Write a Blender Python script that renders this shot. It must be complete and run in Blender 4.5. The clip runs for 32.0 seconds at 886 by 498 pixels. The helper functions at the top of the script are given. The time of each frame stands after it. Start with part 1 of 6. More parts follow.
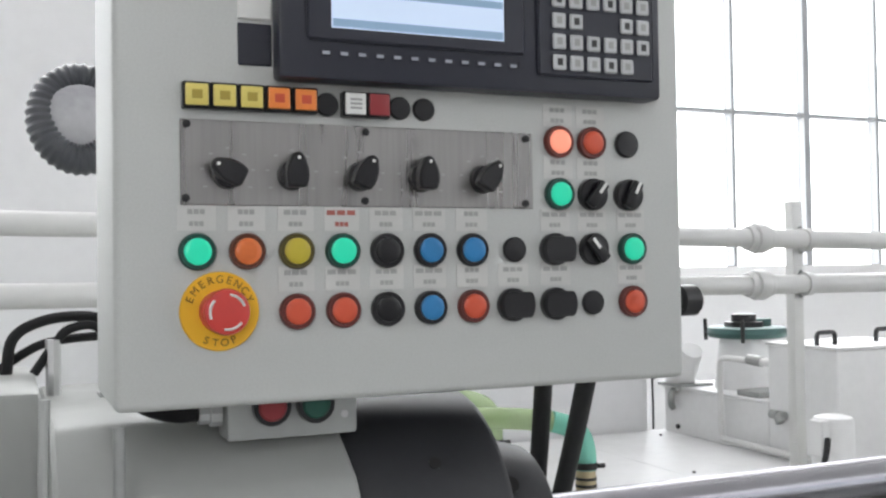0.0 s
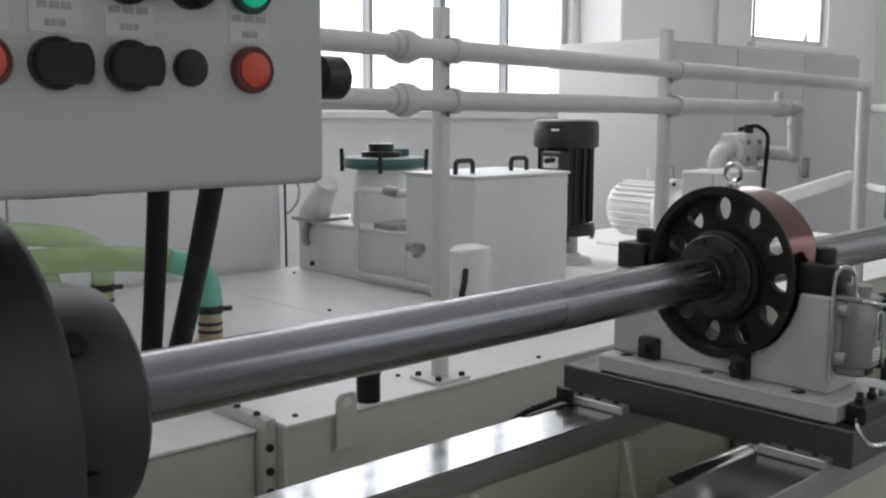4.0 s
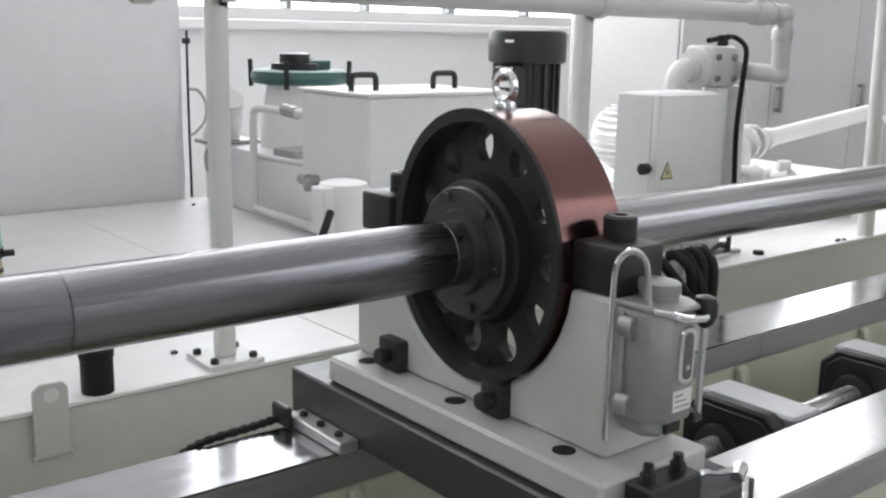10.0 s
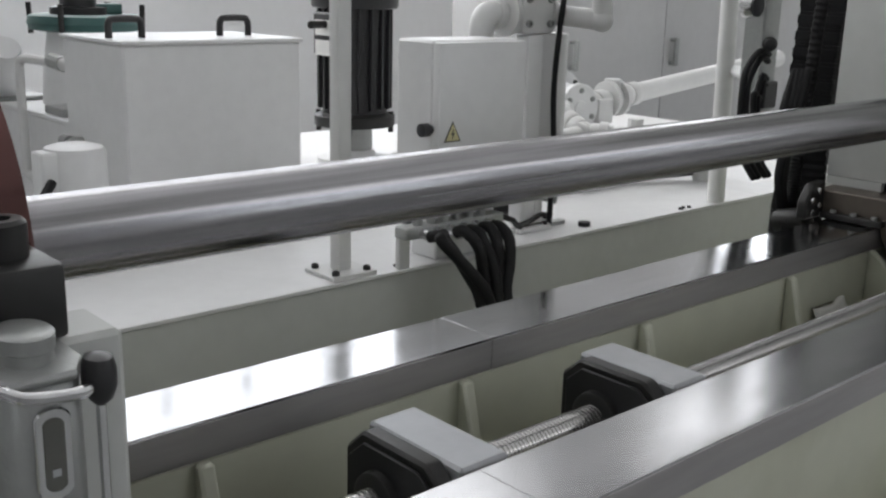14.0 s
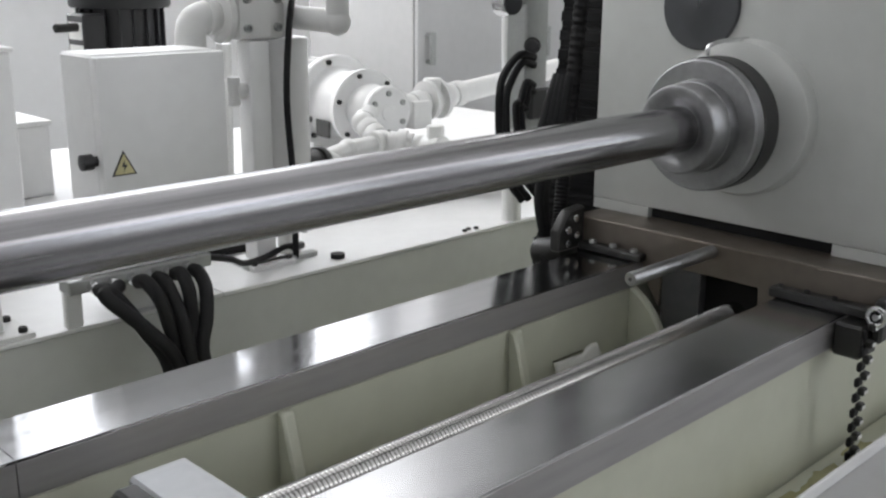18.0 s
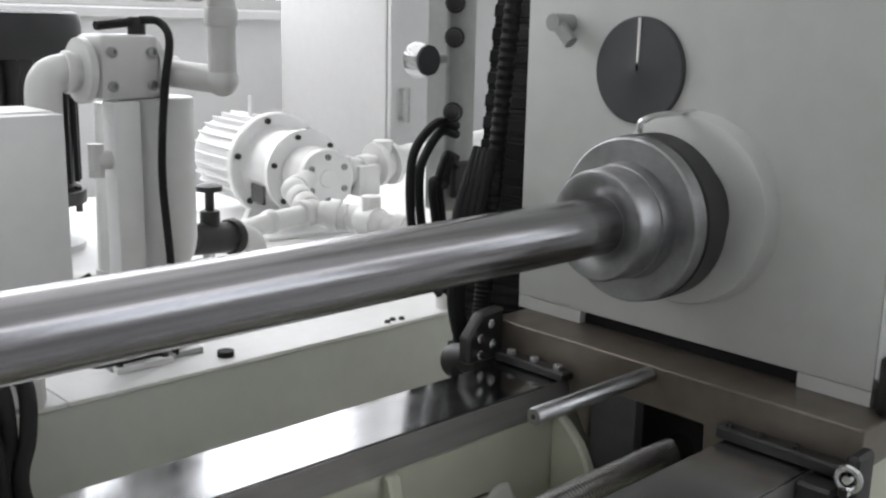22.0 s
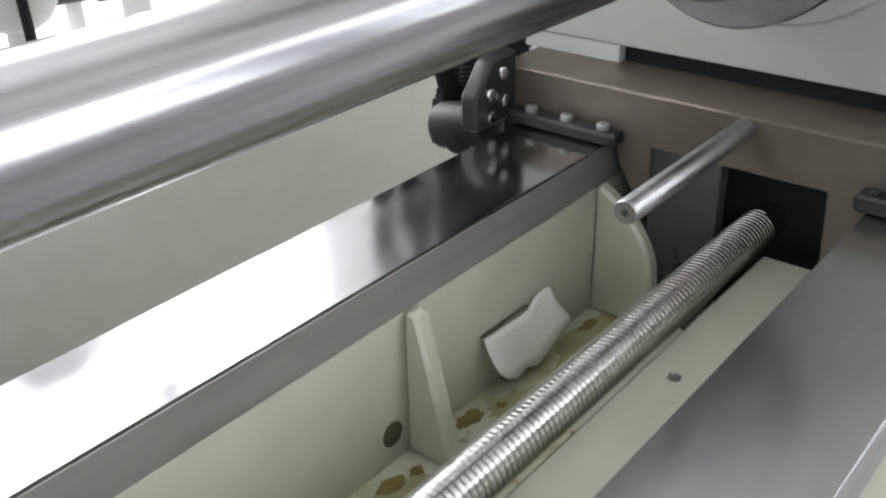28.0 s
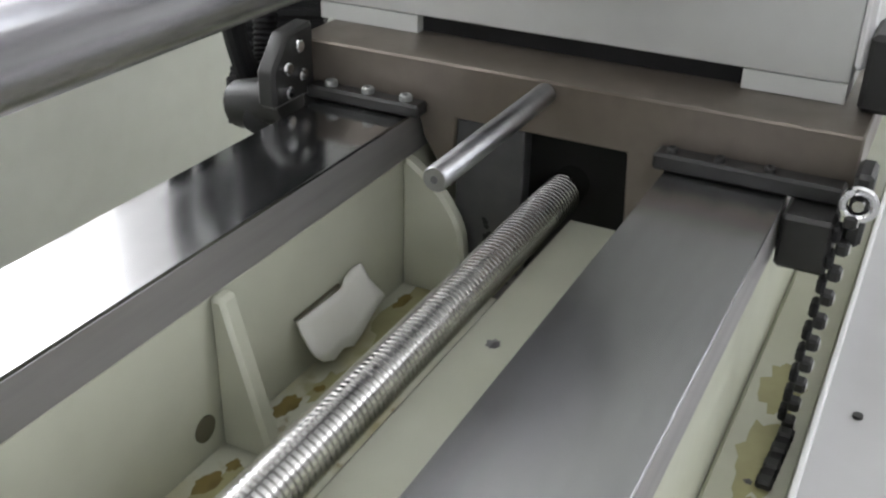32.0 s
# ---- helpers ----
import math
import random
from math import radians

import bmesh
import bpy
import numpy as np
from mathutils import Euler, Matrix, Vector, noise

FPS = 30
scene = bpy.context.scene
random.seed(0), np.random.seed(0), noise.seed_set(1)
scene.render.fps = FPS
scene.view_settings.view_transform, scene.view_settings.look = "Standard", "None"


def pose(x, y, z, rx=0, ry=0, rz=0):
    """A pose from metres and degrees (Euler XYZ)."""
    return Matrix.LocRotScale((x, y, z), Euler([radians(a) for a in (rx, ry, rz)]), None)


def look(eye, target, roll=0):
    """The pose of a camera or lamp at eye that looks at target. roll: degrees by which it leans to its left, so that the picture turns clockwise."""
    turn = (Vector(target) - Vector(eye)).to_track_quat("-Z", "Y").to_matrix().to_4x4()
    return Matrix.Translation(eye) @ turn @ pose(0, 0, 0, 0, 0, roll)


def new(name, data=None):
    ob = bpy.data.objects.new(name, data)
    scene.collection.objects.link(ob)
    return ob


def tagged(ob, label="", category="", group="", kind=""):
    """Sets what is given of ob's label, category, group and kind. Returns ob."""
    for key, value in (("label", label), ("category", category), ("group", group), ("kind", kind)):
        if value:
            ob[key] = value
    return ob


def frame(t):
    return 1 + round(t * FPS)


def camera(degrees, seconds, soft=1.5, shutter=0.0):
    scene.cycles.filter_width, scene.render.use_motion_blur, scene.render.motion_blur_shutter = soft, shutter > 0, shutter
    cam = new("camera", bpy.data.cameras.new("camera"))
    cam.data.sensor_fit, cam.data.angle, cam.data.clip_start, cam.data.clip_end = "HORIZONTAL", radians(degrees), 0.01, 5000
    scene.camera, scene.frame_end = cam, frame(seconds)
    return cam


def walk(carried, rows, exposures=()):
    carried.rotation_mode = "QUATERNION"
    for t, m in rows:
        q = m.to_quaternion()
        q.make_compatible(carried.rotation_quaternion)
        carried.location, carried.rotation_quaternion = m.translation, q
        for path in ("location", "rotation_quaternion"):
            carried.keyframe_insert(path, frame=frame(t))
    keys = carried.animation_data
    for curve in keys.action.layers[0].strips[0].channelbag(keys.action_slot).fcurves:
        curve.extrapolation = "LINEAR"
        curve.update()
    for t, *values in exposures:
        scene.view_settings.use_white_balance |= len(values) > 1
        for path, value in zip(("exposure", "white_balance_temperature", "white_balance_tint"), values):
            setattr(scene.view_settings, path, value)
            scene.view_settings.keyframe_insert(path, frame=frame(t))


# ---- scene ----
cam = camera(47.067, 32.0, soft=2.3)
PATH = [
    (0, pose(-1.3694, -0.9852, 1.3774, 91.145, 0.861, -23.148)),
    (0.5, pose(-1.3713, -0.9846, 1.3631, 89.251, 0.671, -23.481)),
    (1, pose(-1.3634, -0.9896, 1.3496, 87.640, 0.448, -24.220)),
    (1.5, pose(-1.3486, -0.9850, 1.3353, 86.868, 0.671, -25.484)),
    (2, pose(-1.3270, -0.9381, 1.3212, 85.508, 0.306, -28.852)),
    (2.5, pose(-1.2951, -0.8788, 1.3125, 84.569, 0.354, -32.765)),
    (3, pose(-1.2631, -0.8228, 1.3155, 83.706, -0.560, -36.616)),
    (3.5, pose(-1.2345, -0.7749, 1.3207, 83.789, -0.762, -40.817)),
    (4, pose(-1.1928, -0.7363, 1.3206, 82.215, -0.259, -43.410)),
    (4.5, pose(-1.1239, -0.7181, 1.3159, 81.690, -0.981, -44.026)),
    (6.5, pose(-0.8743, -0.6597, 1.3022, 80.674, -0.753, -42.900)),
    (7, pose(-0.8051, -0.6412, 1.3037, 79.420, -1.103, -43.065)),
    (7.5, pose(-0.7582, -0.6316, 1.3134, 80.051, -1.053, -41.361)),
    (8, pose(-0.7245, -0.6150, 1.3185, 81.218, -1.804, -40.408)),
    (8.5, pose(-0.7015, -0.6081, 1.3175, 81.312, -1.977, -40.826)),
    (9, pose(-0.6533, -0.6138, 1.2948, 79.889, -1.979, -40.722)),
    (9.5, pose(-0.5970, -0.6296, 1.2878, 78.763, -1.636, -40.147)),
    (10, pose(-0.5363, -0.6484, 1.2835, 77.859, -1.086, -38.608)),
    (10.5, pose(-0.4805, -0.6710, 1.2816, 77.164, -0.709, -36.536)),
    (11, pose(-0.4397, -0.6890, 1.2741, 76.682, -0.882, -33.404)),
    (11.5, pose(-0.4026, -0.6917, 1.2682, 76.554, -1.215, -33.193)),
    (12, pose(-0.3414, -0.6827, 1.2611, 76.030, -0.603, -35.425)),
    (12.5, pose(-0.2823, -0.6671, 1.2639, 75.167, -0.656, -36.612)),
    (13, pose(-0.2204, -0.6545, 1.2684, 74.771, -0.637, -37.889)),
    (13.5, pose(-0.1707, -0.6384, 1.2657, 74.836, -0.466, -40.336)),
    (14, pose(-0.1082, -0.6312, 1.2619, 75.401, -1.375, -41.432)),
    (14.5, pose(-0.0419, -0.6496, 1.2871, 75.240, -0.592, -41.511)),
    (15, pose(0.0539, -0.6689, 1.2800, 75.118, -1.221, -41.983)),
    (15.5, pose(0.1214, -0.6967, 1.2858, 75.168, -0.931, -41.240)),
    (17.5, pose(0.2973, -0.6999, 1.2871, 74.173, -0.302, -44.133)),
    (18, pose(0.3469, -0.6829, 1.2880, 74.548, -0.430, -44.293)),
    (18.5, pose(0.3950, -0.6696, 1.2818, 74.477, -1.327, -45.143)),
    (19, pose(0.4625, -0.6665, 1.2741, 75.358, -1.390, -43.772)),
    (19.5, pose(0.5097, -0.6657, 1.2864, 75.417, -0.640, -41.899)),
    (20, pose(0.5553, -0.6634, 1.2894, 75.826, -0.293, -41.169)),
    (20.5, pose(0.5952, -0.6590, 1.2867, 76.602, 0.240, -40.657)),
    (21, pose(0.6214, -0.6533, 1.2860, 76.495, 0.300, -40.717)),
    (21.5, pose(0.6420, -0.6310, 1.2862, 77.853, -0.627, -42.297)),
    (22, pose(0.6460, -0.5948, 1.2893, 77.337, -1.265, -43.196)),
    (22.5, pose(0.6520, -0.5514, 1.2961, 75.947, -1.951, -44.336)),
    (23, pose(0.6552, -0.5025, 1.3004, 73.669, -2.787, -45.183)),
    (23.5, pose(0.6552, -0.4620, 1.3019, 72.671, -3.503, -45.731)),
    (24, pose(0.6437, -0.4252, 1.3062, 71.452, -3.025, -45.866)),
    (24.5, pose(0.6582, -0.4035, 1.3016, 71.963, -2.998, -44.735)),
    (26.5, pose(0.7699, -0.3084, 1.2378, 67.892, 0.934, -48.265)),
    (27, pose(0.7790, -0.3032, 1.2376, 65.813, 0.877, -49.714)),
    (27.5, pose(0.7902, -0.2924, 1.2242, 64.048, 0.737, -51.221)),
    (28, pose(0.7975, -0.2825, 1.2142, 62.182, 0.919, -51.506)),
    (28.5, pose(0.7997, -0.2795, 1.2104, 60.860, 1.106, -51.752)),
    (29, pose(0.8020, -0.2732, 1.2027, 59.721, 1.071, -51.986)),
    (29.5, pose(0.8059, -0.2724, 1.1997, 59.433, 1.074, -53.363)),
    (30, pose(0.8104, -0.2693, 1.1957, 59.293, 1.002, -54.526)),
    (30.5, pose(0.8136, -0.2672, 1.1908, 59.701, 0.680, -55.866)),
    (31, pose(0.8138, -0.2676, 1.1896, 60.531, 0.180, -58.127)),
    (31.5, pose(0.8136, -0.2690, 1.1895, 60.887, -0.408, -60.725)),
    (32, pose(0.8108, -0.2717, 1.1923, 61.704, -1.064, -62.699)),
]
EXPOSURE = [(0.0, 0.35), (1.5, 0.3), (3.0, -0.37), (4.0, -0.7), (6.5, -0.65), (9.0, -0.48), (9.5, -0.36), (10.0, 0.06), (10.5, 0.70), (12.2, 0.85), (13.0, -0.16), (13.2, -0.34), (14.0, -0.56), (15.0, -0.44), (18.0, -0.15), (21.0, -0.16), (23.5, 0.15), (24.5, 0.45), (27.0, 0.64), (28.0, 0.84), (29.0, 0.5), (32.0, 0.7)]
walk(cam, PATH, EXPOSURE)

# ---- world and light ----
world = bpy.data.worlds.new("sky")
scene.world = world
world.use_nodes = True
wn = world.node_tree.nodes
sky = wn.new("ShaderNodeTexSky")
sky.sky_type = "NISHITA"
sky.sun_disc = False
sky.sun_elevation, sky.sun_rotation = radians(38), radians(200)
world.node_tree.links.new(sky.outputs[0], wn["Background"].inputs[0])
wn["Background"].inputs[1].default_value = 0.12

SUN = bpy.data.lights.new("sun", "SUN")
SUN.energy, SUN.angle, SUN.color = 1.0, radians(12), (1.0, 0.97, 0.92)
sun = new("sun", SUN)
sun.matrix_world = look((0, 0, 10), (2.0, -4.5, 5.2))

BACK_W, FRONT_W = 36.0, 17.0   # daylight per metre of window


def window_lamp(x, y, z, width, height, towards, watts):
    """Daylight standing in a window's opening."""
    data = bpy.data.lights.new("window_light", "AREA")
    data.shape, data.size, data.size_y, data.energy = "RECTANGLE", width, height, watts
    data.color = (0.985, 0.99, 1.0)
    ob = new("window_light", data)
    ob.matrix_world = look((x, y, z), (x + towards[0], y + towards[1], z + towards[2]))
    return ob

# ---- materials ----
def material(name, base, rough=0.5, metal=0.0, grain=0.0, grain_scale=60.0, stain=0.0, stain_scale=4.0, stain_colour=None,
             bump=0.0, bump_scale=200.0, stretch=(1, 1, 1), rough_var=0.0, spec=0.5, coat=0.0, vary=0.0):
    """A paint, plastic or metal: base colour with fine grain, larger stains, uneven gloss and fine relief."""
    m = bpy.data.materials.new(name)
    m.use_nodes = True
    nt, ln = m.node_tree.nodes, m.node_tree.links
    b = nt["Principled BSDF"]
    b.inputs["Roughness"].default_value = rough
    b.inputs["Metallic"].default_value = metal
    b.inputs["Specular IOR Level"].default_value = spec
    b.inputs["Coat Weight"].default_value = coat
    tex = nt.new("ShaderNodeTexCoord")
    mapping = nt.new("ShaderNodeMapping")
    mapping.inputs["Scale"].default_value = stretch
    ln.new(tex.outputs["Object"], mapping.inputs[0])
    rgb = nt.new("ShaderNodeRGB")
    rgb.outputs[0].default_value = (*base, 1)
    colour = rgb.outputs[0]

    def noise_of(scale, detail):
        n = nt.new("ShaderNodeTexNoise")
        n.inputs["Scale"].default_value, n.inputs["Detail"].default_value = scale, detail
        ln.new(mapping.outputs[0], n.inputs["Vector"])
        return n

    def mixed(colour, factor, other, low, high, amount):
        ramp = nt.new("ShaderNodeMapRange")
        ramp.inputs["From Min"].default_value, ramp.inputs["From Max"].default_value = low, high
        ramp.inputs["To Max"].default_value = amount
        ln.new(factor, ramp.inputs[0])
        mix = nt.new("ShaderNodeMix")
        mix.data_type = "RGBA"
        ln.new(ramp.outputs[0], mix.inputs["Factor"])
        ln.new(colour, mix.inputs["A"])
        mix.inputs["B"].default_value = (*other, 1)
        return mix.outputs["Result"]

    if grain:
        n = noise_of(grain_scale, 6)
        colour = mixed(colour, n.outputs["Fac"], tuple(c * 0.55 for c in base), 0.35, 0.75, grain)
    if stain:
        n = noise_of(stain_scale, 8)
        colour = mixed(colour, n.outputs["Fac"], stain_colour or tuple(c * 0.5 for c in base), 0.5, 0.75, stain)
    if vary:
        info = nt.new("ShaderNodeObjectInfo")
        colour = mixed(colour, info.outputs["Random"], tuple(c * 0.6 for c in base), 0.0, 1.0, vary)
    ln.new(colour, b.inputs["Base Color"])
    if rough_var:
        n = noise_of(grain_scale * 0.3, 5)
        ramp = nt.new("ShaderNodeMapRange")
        ramp.inputs["To Min"].default_value, ramp.inputs["To Max"].default_value = max(0.03, rough - rough_var), rough + rough_var
        ramp.inputs["From Min"].default_value, ramp.inputs["From Max"].default_value = 0.3, 0.7
        ln.new(n.outputs["Fac"], ramp.inputs[0])
        ln.new(ramp.outputs[0], b.inputs["Roughness"])
    if bump:
        n = noise_of(bump_scale, 4)
        bp = nt.new("ShaderNodeBump")
        bp.inputs["Strength"].default_value, bp.inputs["Distance"].default_value = bump, 0.001
        ln.new(n.outputs["Fac"], bp.inputs["Height"])
        ln.new(bp.outputs[0], b.inputs["Normal"])
    return m


def stained(name, base, oil, dried):
    """Painted floor with soft-edged oil patches, and small darker dried spots within them."""
    m = material(name, base, 0.36, grain=0.15, grain_scale=25, bump=0.06)
    nt, ln = m.node_tree.nodes, m.node_tree.links
    b = nt["Principled BSDF"]
    colour = b.inputs["Base Color"].links[0].from_socket
    tex = nt.new("ShaderNodeTexCoord")
    for scale, low, high, amount, other in ((9.0, 0.46, 0.60, 0.75, oil), (24.0, 0.56, 0.66, 0.8, tuple(0.7 * c for c in oil)), (42.0, 0.63, 0.70, 0.9, dried)):
        n = nt.new("ShaderNodeTexNoise")
        n.inputs["Scale"].default_value, n.inputs["Detail"].default_value = scale, 5
        ln.new(tex.outputs["Object"], n.inputs["Vector"])
        ramp = nt.new("ShaderNodeMapRange")
        ramp.inputs["From Min"].default_value, ramp.inputs["From Max"].default_value, ramp.inputs["To Max"].default_value = low, high, amount
        ln.new(n.outputs["Fac"], ramp.inputs[0])
        mix = nt.new("ShaderNodeMix")
        mix.data_type = "RGBA"
        ln.new(ramp.outputs[0], mix.inputs["Factor"])
        ln.new(colour, mix.inputs["A"])
        mix.inputs["B"].default_value = (*other, 1)
        colour = mix.outputs["Result"]
    ln.new(colour, b.inputs["Base Color"])
    return m


def glowing(name, colour, strength):
    m = material(name, colour, 0.3)
    b = m.node_tree.nodes["Principled BSDF"]
    b.inputs["Emission Color"].default_value, b.inputs["Emission Strength"].default_value = (*colour, 1), strength
    return m


def clear_hose(name, colour, clear):
    m = material(name, colour, 0.22, grain=0.12, grain_scale=40, stain=0.15, stain_scale=10)
    b = m.node_tree.nodes["Principled BSDF"]
    b.inputs["Transmission Weight"].default_value, b.inputs["IOR"].default_value = clear, 1.2
    return m


def glass_of(name):
    m = bpy.data.materials.new(name)
    m.use_nodes = True
    b = m.node_tree.nodes["Principled BSDF"]
    b.inputs["Transmission Weight"].default_value, b.inputs["Roughness"].default_value, b.inputs["IOR"].default_value = 1.0, 0.02, 1.1
    return m


